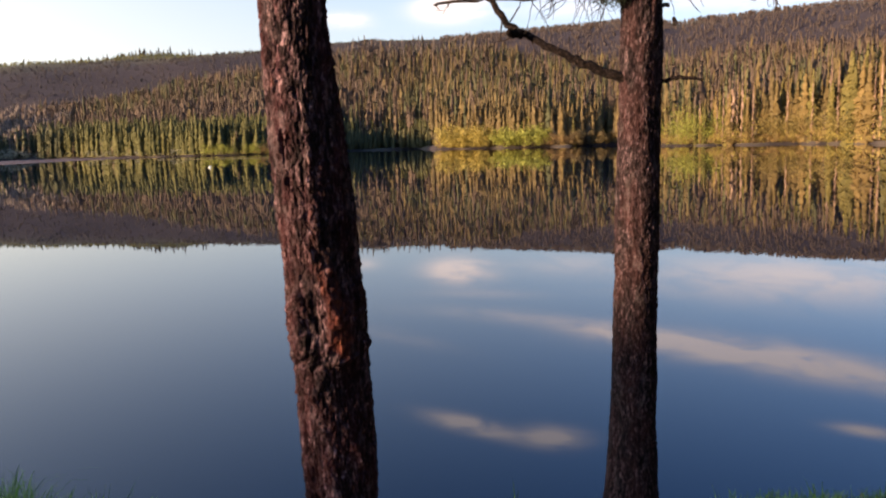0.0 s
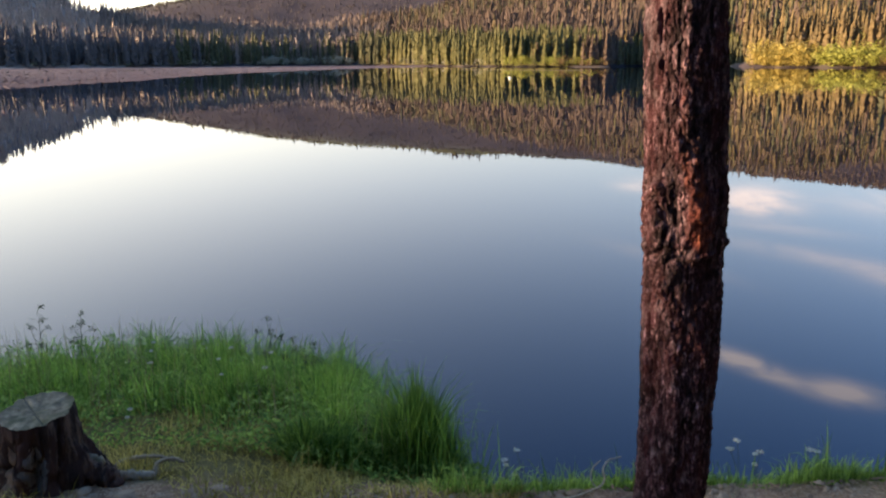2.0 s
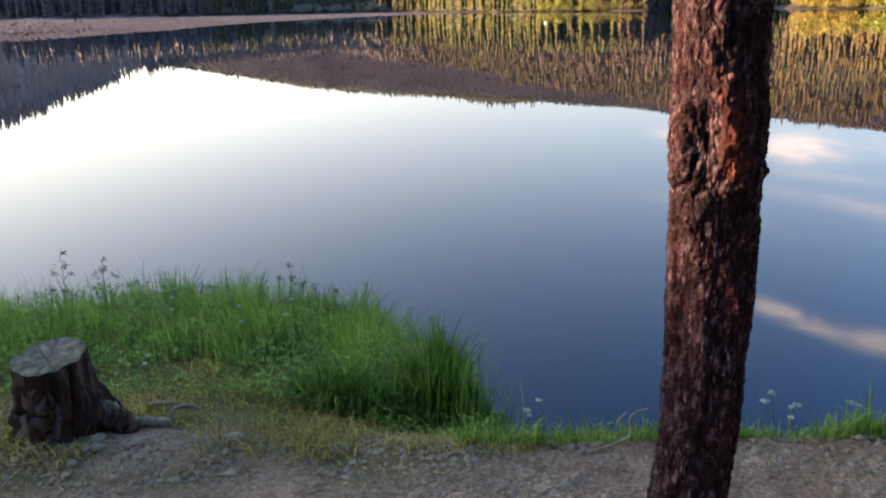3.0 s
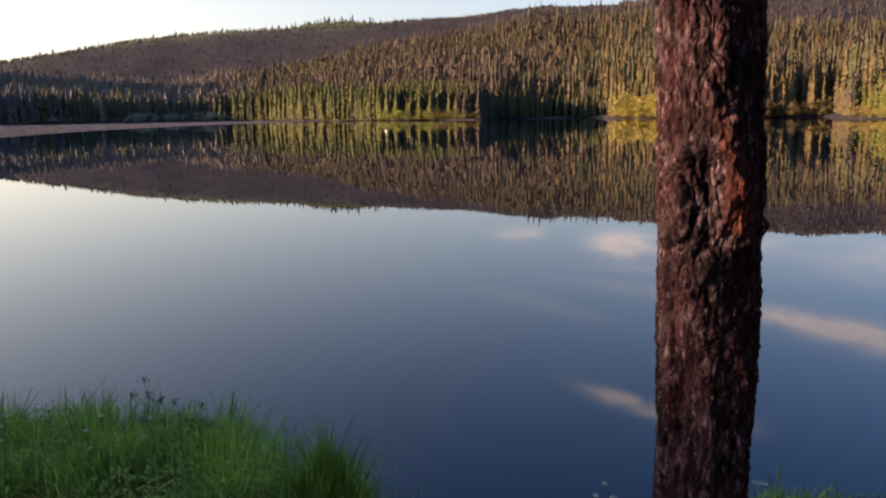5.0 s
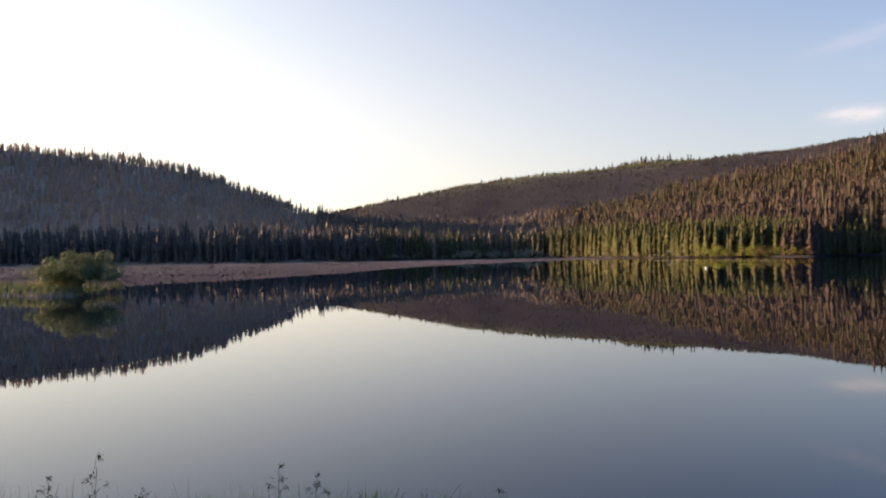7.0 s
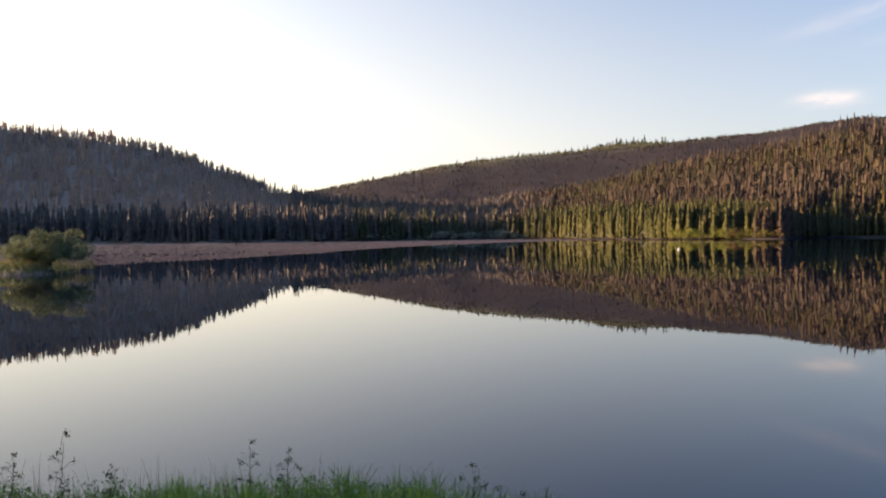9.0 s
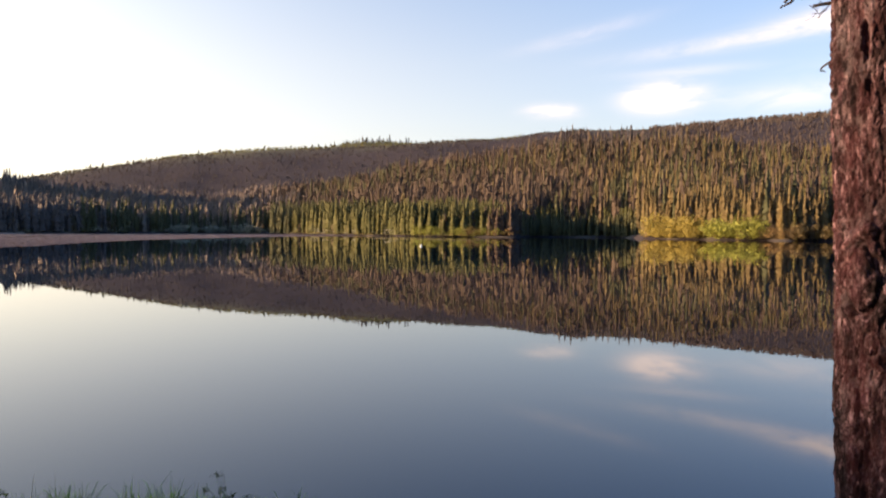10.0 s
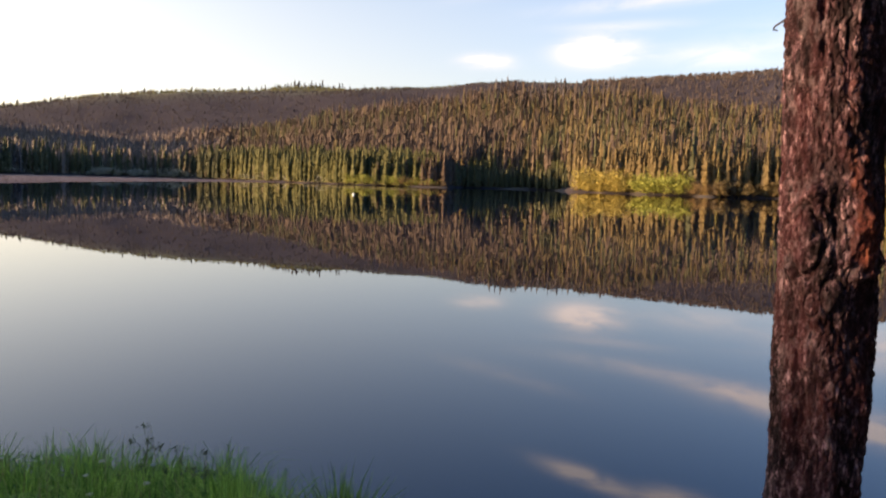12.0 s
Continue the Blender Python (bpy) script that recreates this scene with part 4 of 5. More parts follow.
    twig(tree, [(-0.297, 1.60, 1.81), (-0.312, 1.63, 1.807), (-0.332, 1.66, 1.795), (-0.325, 1.66, 1.788)], 0.0028, 0.001, 14)
    twig(limb, [(-0.277, 1.72, 2.003), (-0.30, 1.75, 1.980), (-0.322, 1.77, 1.955)], 0.004, 0.001, 15)
    twig(limb, [(-0.276, 1.70, 1.995), (-0.29, 1.73, 1.965), (-0.306, 1.75, 1.940)], 0.003, 0.001, 16)
    twig(limb, [(-0.292, 1.82, 2.021), (-0.308, 1.85, 2.000), (-0.312, 1.87, 1.977)], 0.0035, 0.001, 17)
    for k in range(2):
        twig(limb, [(-0.298 - 0.006 * k, 1.86 + 0.04 * k, 2.025), (-0.306 - 0.008 * k, 1.865 + 0.04 * k, 1.995), (-0.312 - 0.012 * k, 1.86 + 0.04 * k, 1.977 + 0.008 * k)], 0.0025, 0.001, 180 + k)
    crown_parts(tree, axis, 4.0, 8.6, 31)
    return tree


def pine_with_limb():
    def axis(z):
        return 0.842 + 0.0175 * (z - 1.2), 3.44 + 0 * z

    def radius(z):
        flare = 0.07 * np.exp(-np.maximum(z + 0.05, 0) / 0.18)
        return np.maximum(0.0930 - 0.0080 * (z - 1.2), 0.012) + flare

    zs = np.concatenate([np.arange(-0.2, 2.6, 0.0055), np.linspace(2.62, 9.0, 70)])
    marks = [(math.radians(-115), 1.42, 0.02, 0.06, 0.004, "wound"), (math.radians(-140), 2.06, 0.03, 0.04, 0.012, "swell"),
             (math.radians(-118), 2.12, 0.012, 0.05, 0.006, "pit"), (math.radians(-110), 1.9, 0.02, 0.03, 0.008, "pit")]
    tree = tagged(new("pine_tree"), "greyer straight pine with dead crooked limbs at the water's edge", "tree", "pines on the bank")
    part("trunk", trunk_mesh("trunk", bark_trunk(axis, radius, zs, 190, 23, 1.15, marks), M_BARK_GREY), None, tree)
    big = twig(tree, [(0.845, 3.43, 2.02), (0.78, 3.41, 2.045), (0.66, 3.40, 2.09), (0.53, 3.41, 2.155), (0.40, 3.43, 2.225), (0.31, 3.44, 2.275), (0.23, 3.45, 2.38), (0.12, 3.47, 2.56)],
               0.021, 0.011, 41, "dead_limb", M_LIMB, 14)
    twig(big, [(0.345, 3.43, 2.25), (0.31, 3.40, 2.245), (0.285, 3.38, 2.248)], 0.019, 0.014, 42, "broken_stub", M_LIMB, 9)
    twig(big, [(0.33, 3.44, 2.25), (0.27, 3.43, 2.22), (0.22, 3.43, 2.215)], 0.004, 0.001, 43)
    twig(big, [(0.27, 3.44, 2.32), (0.262, 3.43, 2.26), (0.26, 3.43, 2.22)], 0.005, 0.002, 44)
    twig(big, [(0.38, 3.43, 2.24), (0.41, 3.43, 2.17), (0.44, 3.43, 2.12)], 0.003, 0.001, 45)
    twig(big, [(0.30, 3.44, 2.30), (0.34, 3.44, 2.36), (0.36, 3.43, 2.42)], 0.004, 0.002, 46)
    up = twig(tree, [(0.79, 3.41, 2.385), (0.60, 3.40, 2.392), (0.40, 3.42, 2.392), (0.20, 3.44, 2.395), (-0.02, 3.46, 2.388)], 0.015, 0.006, 47, "dead_limb")
    droop(up, (0.62, 3.40, 2.38), 16, 48, 0.16, 0.07)
    droop(up, (0.50, 3.41, 2.385), 10, 49, 0.14, 0.06)
    droop(up, (0.03, 3.45, 2.385), 5, 50, 0.06, 0.05)
    part("needles", tri_mesh("needles", *needle_tufts([(0.70, 3.40, 2.385), (0.74, 3.39, 2.38), (0.67, 3.41, 2.39), (0.77, 3.38, 2.37)], 0.045, 110, 51), M_NEEDLES), None, up)
    twig(tree, [(0.93, 3.41, 2.028), (1.00, 3.40, 2.040), (1.06, 3.39, 2.038), (1.105, 3.38, 2.030)], 0.010, 0.006, 52, "dead_limb", M_LIMB, 9)
    twig(tree, [(0.935, 3.41, 2.34), (0.970, 3.40, 2.345)], 0.010, 0.009, 53, "broken_stub")
    right = twig(tree, [(0.92, 3.42, 2.375), (1.03, 3.40, 2.402), (1.12, 3.38, 2.430), (1.30, 3.35, 2.50)], 0.014, 0.008, 54, "dead_limb", M_LIMB, 9)
    twig(right, [(1.01, 3.40, 2.396), (1.05, 3.39, 2.36), (1.075, 3.39, 2.325), (1.10, 3.39, 2.305)], 0.0035, 0.001, 57)
    twig(right, [(1.03, 3.40, 2.40), (1.085, 3.39, 2.37), (1.11, 3.39, 2.33)], 0.0025, 0.001, 58)
    twig(right, [(0.965, 3.41, 2.385), (0.985, 3.40, 2.33), (0.988, 3.40, 2.285)], 0.002, 0.001, 59)
    twig(right, [(0.988, 3.40, 2.285), (0.990, 3.40, 2.272), (0.989, 3.40, 2.258)], 0.009, 0.006, 60, "cone", None, 8)
    hang = twig(tree, [(0.93, 3.42, 2.62), (1.20, 3.38, 2.60), (1.40, 3.36, 2.52), (1.465, 3.35, 2.43), (1.435, 3.34, 2.375), (1.385, 3.34, 2.355), (1.26, 3.34, 2.358)], 0.011, 0.004, 61, "dead_limb")
    twig(hang, [(1.385, 3.34, 2.355), (1.392, 3.34, 2.325), (1.386, 3.34, 2.295)], 0.006, 0.003, 62)
    twig(hang, [(1.32, 3.34, 2.357), (1.30, 3.34, 2.34), (1.285, 3.34, 2.342)], 0.003, 0.001, 63)
    droop(hang, (1.38, 3.34, 2.35), 4, 56, 0.05, 0.03)
    crown_parts(tree, axis, 3.9, 9.1, 71)
    return tree


pine_with_wound()
pine_with_limb()


# ---- stump, roots and stones ----
def ground_z(x, y):
    return float(land(x, y))


def tree_stump():
    cx, cy = -2.81, 2.18
    z0 = ground_z(cx, cy) - 0.08
    stump = tagged(new("tree_stump"), "weathered sawn stump, dark and hollowed, among turf", "stump")
    stump.location = (cx, cy, z0)
    n_a, n_z = 160, 40
    th, zz = np.meshgrid(np.linspace(0, 2 * np.pi, n_a, endpoint=False), np.linspace(0, 1, n_z), indexing="xy")
    u = th * 0.16
    flutes = 0.012 * np.sin(th * 5 + 1.2) + 0.010 * np.sin(th * 9 + 0.4) + value_noise(u, zz * 0.12, 0.022, 93) * 0.040 + value_noise(u, zz * 0.2, 0.05, 91) * 0.030 - 0.030 * np.exp(-(value_noise(u, zz * 0.10, 0.035, 96) / 0.05) ** 2) + value_noise(u, zz * 0.6, 0.014, 92) * 0.012
    root = 0.22 * np.exp(-((th - 0.70 + np.pi) % (2 * np.pi) - np.pi) ** 2 / 0.25) * np.exp(-zz / 0.32)
    root += 0.10 * np.exp(-((th - 4.3 + np.pi) % (2 * np.pi) - np.pi) ** 2 / 0.10) * np.exp(-zz / 0.2)
    root += 0.09 * np.exp(-((th - 3.1 + np.pi) % (2 * np.pi) - np.pi) ** 2 / 0.12) * np.exp(-zz / 0.2)
    rr = 0.136 + 0.012 * (1 - zz) + 0.045 * np.exp(-zz / 0.30) + flutes * (0.30 + 0.85 * np.sin(np.pi * np.clip(zz * 1.1, 0, 1))) + root
    hollow = 0.055 * np.exp(-(((th - 5.35 + np.pi) % (2 * np.pi) - np.pi) / 0.22) ** 2 - ((zz - 0.42) / 0.3) ** 2)
    rr = rr - hollow
    height = 0.415 + 0.022 * np.sin(th - 0.2) + value_noise(u, zz * 0, 0.03, 95) * 0.004
    x, y, z = np.cos(th) * rr, np.sin(th) * rr, zz * height
    v = np.stack([x, y, z], -1).reshape(-1, 3)
    i, j = np.meshgrid(np.arange(n_z - 1), np.arange(n_a), indexing="ij")
    a, b = (i * n_a + j).ravel(), (i * n_a + (j + 1) % n_a).ravel()
    f = np.vstack([np.stack([a, b, b + n_a], 1), np.stack([a, b + n_a, a + n_a], 1)])
    part("body", tri_mesh("body", v, f, M_STUMP, True), None, stump)
    # the cut face, cracked and sunken in the middle
    rim = v[-n_a:]
    rings, tv, tf = 10, [], []
    for k in range(rings + 1):
        s = 1 - k / rings
        ring = rim * [s, s, 1.0]
        ring[:, 2] = rim[:, 2] * s + 0.405 * (1 - s) + value_noise(ring[:, 0], ring[:, 1], 0.022, 97) * 0.007 - 0.008 * np.exp(-((ring[:, 0] * 0.5 + ring[:, 1] + 0.01) / 0.004) ** 2) + 0.004
        tv.append(ring)
    tv = np.vstack(tv)
    i, j = np.meshgrid(np.arange(rings), np.arange(n_a), indexing="ij")
    a, b = (i * n_a + j).ravel(), (i * n_a + (j + 1) % n_a).ravel()
    tf = np.vstack([np.stack([a, b, b + n_a], 1), np.stack([a, b + n_a, a + n_a], 1)])
    part("cut_face", tri_mesh("cut_face", tv, tf, M_STUMPTOP), None, stump, "grey cracked saw-cut top")

    # a bare grey scar with a knot hole, and pale split wood down the side
    def patch(name, a0, a1, z0p, z1p, lift, mat, label, hole=0.0, ragged=0.0):
        n_u, n_w = 22, 26
        uu, ww = np.meshgrid(np.linspace(-1, 1, n_u), np.linspace(-1, 1, n_w), indexing="xy")
        ang, hz = (a0 + a1) / 2 + uu * (a1 - a0) / 2 * np.sqrt(np.clip(1.02 - ww ** 2, 0.03, 1)), (z0p + z1p) / 2 + ww * (z1p - z0p) / 2
        col = (np.round((ang % (2 * np.pi)) / (2 * np.pi) * n_a).astype(int)) % n_a
        row = np.clip(np.round(hz / 0.415 * (n_z - 1)).astype(int), 0, n_z - 1)
        base = rr[row, col]
        q2 = np.hypot(uu, ww)
        out = base + lift * (1 - q2 ** 4) - 0.012 + 0.012 * np.clip(1.1 - q2, 0, 1) - hole * np.exp(-(np.hypot((uu - 0.25) / 0.25, (ww + 0.1) / 0.22)) ** 2) + ragged * value_noise(ang * 0.15, hz * 0.25, 0.010, 98)
        pv = np.stack([np.cos(ang) * out, np.sin(ang) * out, hz], -1).reshape(-1, 3)
        i, j = np.meshgrid(np.arange(n_w - 1), np.arange(n_u - 1), indexing="ij")
        a, b = (i * n_u + j).ravel(), (i * n_u + j + 1).ravel()
        part(name, tri_mesh(name, pv, np.vstack([np.stack([a, b, b + n_u], 1), np.stack([a, b + n_u, a + n_u], 1)]), mat, True), None, stump, label)

    patch("scar", 5.02, 5.72, 0.06, 0.34, 0.016, M_SCAR, "weathered grey scar with a dark knot hole", 0.03)
    patch("split_wood", 4.35, 4.78, 0.0, 0.33, 0.018, M_SPLIT, "pale tan split wood", 0.0, 0.03)

    def rooted(pts, r0, r1, seed, mat, label=""):
        w = [(px - cx, py - cy, ground_z(px, py) + h - z0) for px, py, h in pts]
        part("root", tri_mesh("root", *tube_arrays(curve_points(w, 6, 0.004, seed), r0, r1, 10, 0.2, seed), mat, True), None, stump, label)

    rooted([(-2.70, 2.22, 0.07), (-2.62, 2.26, 0.07), (-2.57, 2.28, 0.03), (-2.53, 2.30, -0.02)], 0.06, 0.04, 5, M_STUMP)
    rooted([(-2.64, 2.25, 0.11), (-2.59, 2.27, 0.10)], 0.030, 0.022, 6, M_STUMPTOP, "pale broken root end")
    rooted([(-2.62, 2.33, 0.0), (-2.55, 2.38, 0.025), (-2.46, 2.43, 0.02)], 0.026, 0.018, 7, M_PALE)
    rooted([(-2.88, 2.11, 0.20), (-2.91, 2.08, 0.08), (-2.95, 2.04, -0.01)], 0.020, 0.010, 8, M_STUMP, "split pale root")
    return stump


tree_stump()


def loose_rod(name, label, pts, r0, r1, seed, mat=M_PALE, category="twig"):
    x0, y0 = pts[0][:2]
    ob = tri_mesh(name, *tube_arrays(curve_points([(x, y, ground_z(x, y) + h) for x, y, h in pts], 7, r0 * 0.12, seed), r0, r1, 7, 0.12, seed), mat, True)
    return tagged(new(name, ob), label, category)


loose_rod("exposed_root", "pale exposed root arching out of the turf", [(-2.76, 2.49, -0.01), (-2.69, 2.53, 0.03), (-2.60, 2.59, 0.035), (-2.51, 2.64, 0.0)], 0.013, 0.008, 1, category="root")
loose_rod("exposed_root", "short pale root loop beside the stump", [(-2.49, 2.47, -0.01), (-2.50, 2.50, 0.045), (-2.46, 2.54, 0.065), (-2.42, 2.58, 0.04)], 0.011, 0.008, 2, category="root")
loose_rod("bent_twig", "pale curled dry twig on the bank's edge", [(-0.76, 2.84, 0.005), (-0.68, 2.90, 0.012), (-0.60, 2.97, 0.03), (-0.585, 2.99, 0.06), (-0.595, 3.00, 0.10), (-0.575, 3.02, 0.135), (-0.53, 3.04, 0.15)], 0.006, 0.003, 3)
loose_rod("bent_twig", "thin pale looping dry stem on the bank", [(-0.62, 2.98, 0.02), (-0.645, 3.0, 0.06), (-0.635, 3.01, 0.11), (-0.61, 3.03, 0.14)], 0.004, 0.0025, 4)


def stone_mesh(seed, rough=0.22):
    bm = bmesh.new()
    bmesh.ops.create_icosphere(bm, subdivisions=2, radius=1)
    for p in bm.verts:
        p.co *= 1 + rough * noise.noise(p.co * 1.3 + Vector((seed * 7.1, seed, 2))) + 0.1 * noise.noise(p.co * 3.1 + Vector((seed, 4, seed)))
        p.co.z *= 0.55
    me = bpy.data.meshes.new("stone")
    bm.to_mesh(me)
    bm.free()
    me.materials.append(M_STONE)
    return me


STONES = [stone_mesh(s) for s in range(4)]
r = np.random.default_rng(15)
for k in range(70):
    if k < 7:
        x, y, size = [(-2.40, 2.20, 0.030), (-2.52, 2.10, 0.026), (-2.55, 2.07, 0.022), (-2.33, 2.12, 0.02), (-2.10, 2.42, 0.028), (-2.58, 2.16, 0.03), (-1.95, 2.2, 0.02)][k]
    else:
        x = r.uniform(-2.9, 1.0)
        y, size = float(edge_line(x)) - 0.06 - abs(r.normal(0, 0.75)), r.uniform(0.008, 0.020)
    stone = tagged(new("stone", STONES[k % 4]), "small pale grey stone half sunk in gravel", "stone", "stones on the gravel")
    stone.matrix_world = Matrix.Translation((x, y, ground_z(x, y) + size * 0.22)) @ Matrix.Rotation(r.uniform(0, 6), 4, "Z") @ Matrix.Diagonal((size * r.uniform(0.9, 1.5), size, size * r.uniform(0.7, 1.1), 1))


def gravel():
    n = 9000
    x = rng.uniform(-3.4, 1.9, n)
    y = edge_line(x) + 0.10 - rng.gamma(1.2, 0.75, n)
    keep = (y > 0.5) & (rng.uniform(0, 1, n) < 0.75 + value_noise(x, y, 0.4, 51))
    x, y = x[keep], y[keep]
    z = land(x, y)
    tv = np.array([(1, 0, 0), (0, 1, 0), (-1, 0, 0), (0, -1, 0), (0, 0, 0.8), (0.6, 0.6, -0.2), (-0.6, 0.6, -0.2), (-0.6, -0.6, -0.2), (0.6, -0.6, -0.2)], float)
    tf = np.array([(0, 1, 4), (1, 2, 4), (2, 3, 4), (3, 0, 4), (0, 5, 1), (1, 6, 2), (2, 7, 3), (3, 8, 0)])
    m = len(x)
    s = rng.gamma(2.2, 0.0024, m)[:, None, None] + 0.0025
    v = tv[None] * (1 + rng.normal(0, 0.22, (m, len(tv), 3))) * s
    t = rng.uniform(0, 6.28, m)[:, None]
    vx = v[..., 0] * np.cos(t) - v[..., 1] * np.sin(t)
    vy = v[..., 0] * np.sin(t) + v[..., 1] * np.cos(t)
    v = np.stack([vx + x[:, None], vy + y[:, None], v[..., 2] + z[:, None] + 0.001], -1).reshape(-1, 3)
    f = (tf[None] + (np.arange(m) * len(tv))[:, None, None]).reshape(-1, 3)
    tagged(new("gravel", tri_mesh("gravel", v, f, M_STONE)), "fine greyish gravel scattered over the bank", "gravel", kind="stuff")
    # dry needles, bark flakes and bits of straw
    n = 15000
    x = rng.uniform(-3.6, 2.0, n)
    y = edge_line(x) + 0.25 - rng.gamma(1.5, 0.6, n)
    keep = (y > 0.5) & (rng.uniform(0, 1, n) < 0.55 + 1.2 * value_noise(x, y, 0.5, 52) + 0.35 * np.exp(-((x + 0.6) / 0.9) ** 2))
    x, y = x[keep], y[keep]
    m = len(x)
    z = land(x, y) + 0.003
    t, ln, wd = rng.uniform(0, 6.28, m), rng.gamma(2.0, 0.0045, m) + 0.004, rng.gamma(2, 0.0010, m) + 0.0008
    dx, dy = np.cos(t), np.sin(t)
    up = rng.uniform(-0.1, 0.45, m) * ln
    p0 = np.stack([x - dx * ln - dy * wd, y - dy * ln + dx * wd, z], 1)
    p1 = np.stack([x - dx * ln + dy * wd, y - dy * ln - dx * wd, z], 1)
    p2 = np.stack([x + dx * ln + dy * wd, y + dy * ln - dx * wd, z + np.abs(up)], 1)
    p3 = np.stack([x + dx * ln - dy * wd, y + dy * ln + dx * wd, z + np.abs(up) + 0.001], 1)
    v = np.stack([p0, p1, p2, p3], 1).reshape(-1, 3)
    f = np.arange(4 * m).reshape(-1, 4)
    tagged(new("needle_litter", tri_mesh("needle_litter", v, f, M_LITTER)), "brown needles, bark flakes and straw on the soil", "litter", kind="stuff")


gravel()


# ---- grass ----
def blades(name, x, y, tall, wide, bend, mat, label, sink=0.02):
    m = len(x)
    z = land(x, y) - sink
    t = rng.uniform(0, 6.28, m)
    b = np.abs(rng.normal(0, bend, m)) * tall
    dx, dy = np.cos(t), np.sin(t)
    face = t + rng.uniform(0.6, 2.4, m)
    wide = wide * rng.uniform(0.5, 1.6, m)
    wx, wy = np.cos(face) * wide, np.sin(face) * wide
    rows = []
    for s, w in ((0.0, 1.0), (0.45, 0.85), (0.8, 0.5)):
        cx, cy, cz = x + dx * b * s * s, y + dy * b * s * s, z + tall * s * (1 - 0.12 * bend * s)
        rows += [np.stack([cx - wx * w, cy - wy * w, cz], 1), np.stack([cx + wx * w, cy + wy * w, cz], 1)]
    rows.append(np.stack([x + dx * b, y + dy * b, z + tall * (1 - 0.35 * np.minimum(b / np.maximum(tall, 1e-3), 1) ** 2)], 1))
    v = np.stack(rows, 1).reshape(-1, 3)
    tf = np.array([(0, 1, 3), (0, 3, 2), (2, 3, 5), (2, 5, 4), (4, 5, 6)])
    f = (tf[None] + (np.arange(m) * 7)[:, None, None]).reshape(-1, 3)
    return tagged(new(name, tri_mesh(name, v, f, mat)), label, "grass", kind="stuff")


def bank_u(x, y):
    return (y - edge_line(x)) / np.maximum(water_line(x) - edge_line(x), 0.4)


def grasses():
    # tall lush grass on the slope left of the gravel
    n = 78000
    x = rng.uniform(-9.5, -1.15, n)
    y = edge_line(x) + rng.uniform(0.05, 1.06, n) * (water_line(x) - edge_line(x))
    u = bank_u(x, y)
    dense = 0.60 + 1.3 * value_noise(x, y, 0.6, 61) + 1.3 * value_noise(x, y, 0.17, 62)
    start = np.interp(x, [-9, -3.2, -2.2, -1.8, -1.2], [0.35, 0.52, 0.60, 0.22, 0.45])
    keep = (u > start + value_noise(x, y, 0.4, 63) * 0.25) & (rng.uniform(0, 1, n) < dense) & (rng.uniform(0, 1, n) < np.interp(x, [-5.6, -5.4, -2.03, -1.93], [0.6, 1.0, 1.0, 0.0]))
    x, y, u = x[keep], y[keep], u[keep]
    tall = (0.085 + 0.29 * smooth01((u - 0.25) / 0.45)) * rng.uniform(0.6, 1.15, len(x)) * (1 + 0.7 * value_noise(x, y, 0.5, 64) + 1.1 * value_noise(x, y, 0.17, 62))
    tall = tall * np.interp(x, [-5, -3.2, -2.6, -2.3, -2.0, -1.88, -1.80, -1.2], [0.60, 0.71, 0.96, 1.2, 1.32, 1.2, 0.5, 0.35])
    tall = np.minimum(tall, rng.uniform(0.36, 0.47, len(x)))
    blades("tall_grass", x, y, tall, 0.0034, 0.55, M_GRASS, "lush tall green grass along the water's edge")
    # a leafy dark tuft at the end of the bank
    n = 8000
    a, q = rng.uniform(0, 6.28, n), rng.uniform(0, 1, n) ** 0.6
    clump = rng.integers(0, 4, n)
    cx, cy = np.array([-2.02, -1.88, -1.76, -1.62])[clump], np.array([3.02, 3.06, 3.12, 3.14])[clump]
    x, y = cx + np.cos(a) * q * 0.14, cy + np.sin(a) * q * 0.12
    blades("grass_tuft", x, y, (np.array([0.29, 0.25, 0.17, 0.13])[clump] - 0.10 * q) * rng.uniform(0.45, 1.12, n), 0.0048, 0.5, M_DARKGRASS, "dense arching tuft of dark green grass")
    # low leafy herbs that fill the grass
    n = 42000
    x = rng.uniform(-7.5, -1.25, n)
    u = rng.uniform(0.32, 1.0, n)
    y = edge_line(x) + u * (water_line(x) - edge_line(x))
    keep = rng.uniform(0, 1, n) < 0.75 + 1.5 * value_noise(x, y, 0.3, 74)
    x, y, u = x[keep], y[keep], u[keep]
    m = len(x)
    lift = (0.03 + 0.17 * smooth01((u - 0.2) / 0.5)) * rng.uniform(0.2, 1.05, m) * (1 + 0.8 * value_noise(x, y, 0.25, 75)) * np.interp(x, [-3, -2.3, -1.95, -1.8], [1, 1.5, 1.6, 0.8])
    c = np.stack([x, y, land(x, y) + lift], 1)
    t = rng.uniform(0, 6.28, m)
    size = rng.uniform(0.007, 0.019, m)[:, None]
    a = np.stack([np.cos(t), np.sin(t), rng.normal(0.1, 0.5, m)], 1) * size
    b = np.stack([-np.sin(t), np.cos(t), rng.normal(0, 0.4, m)], 1) * size * 0.5
    v = np.stack([c - a, c + b, c + a, c - b], 1).reshape(-1, 3)
    tagged(new("meadow_herbs", tri_mesh("meadow_herbs", v, np.arange(4 * m).reshape(-1, 4), M_LEAF)), "low leafy green herbs filling the lush grass", "herbs", kind="stuff")
    # upright sedge at the water's edge beyond the tuft
    n = 5200
    ox, oy = rng.normal(0, 0.095, n), rng.normal(0, 0.07, n)
    x, y = -1.58 + ox, 3.36 + oy
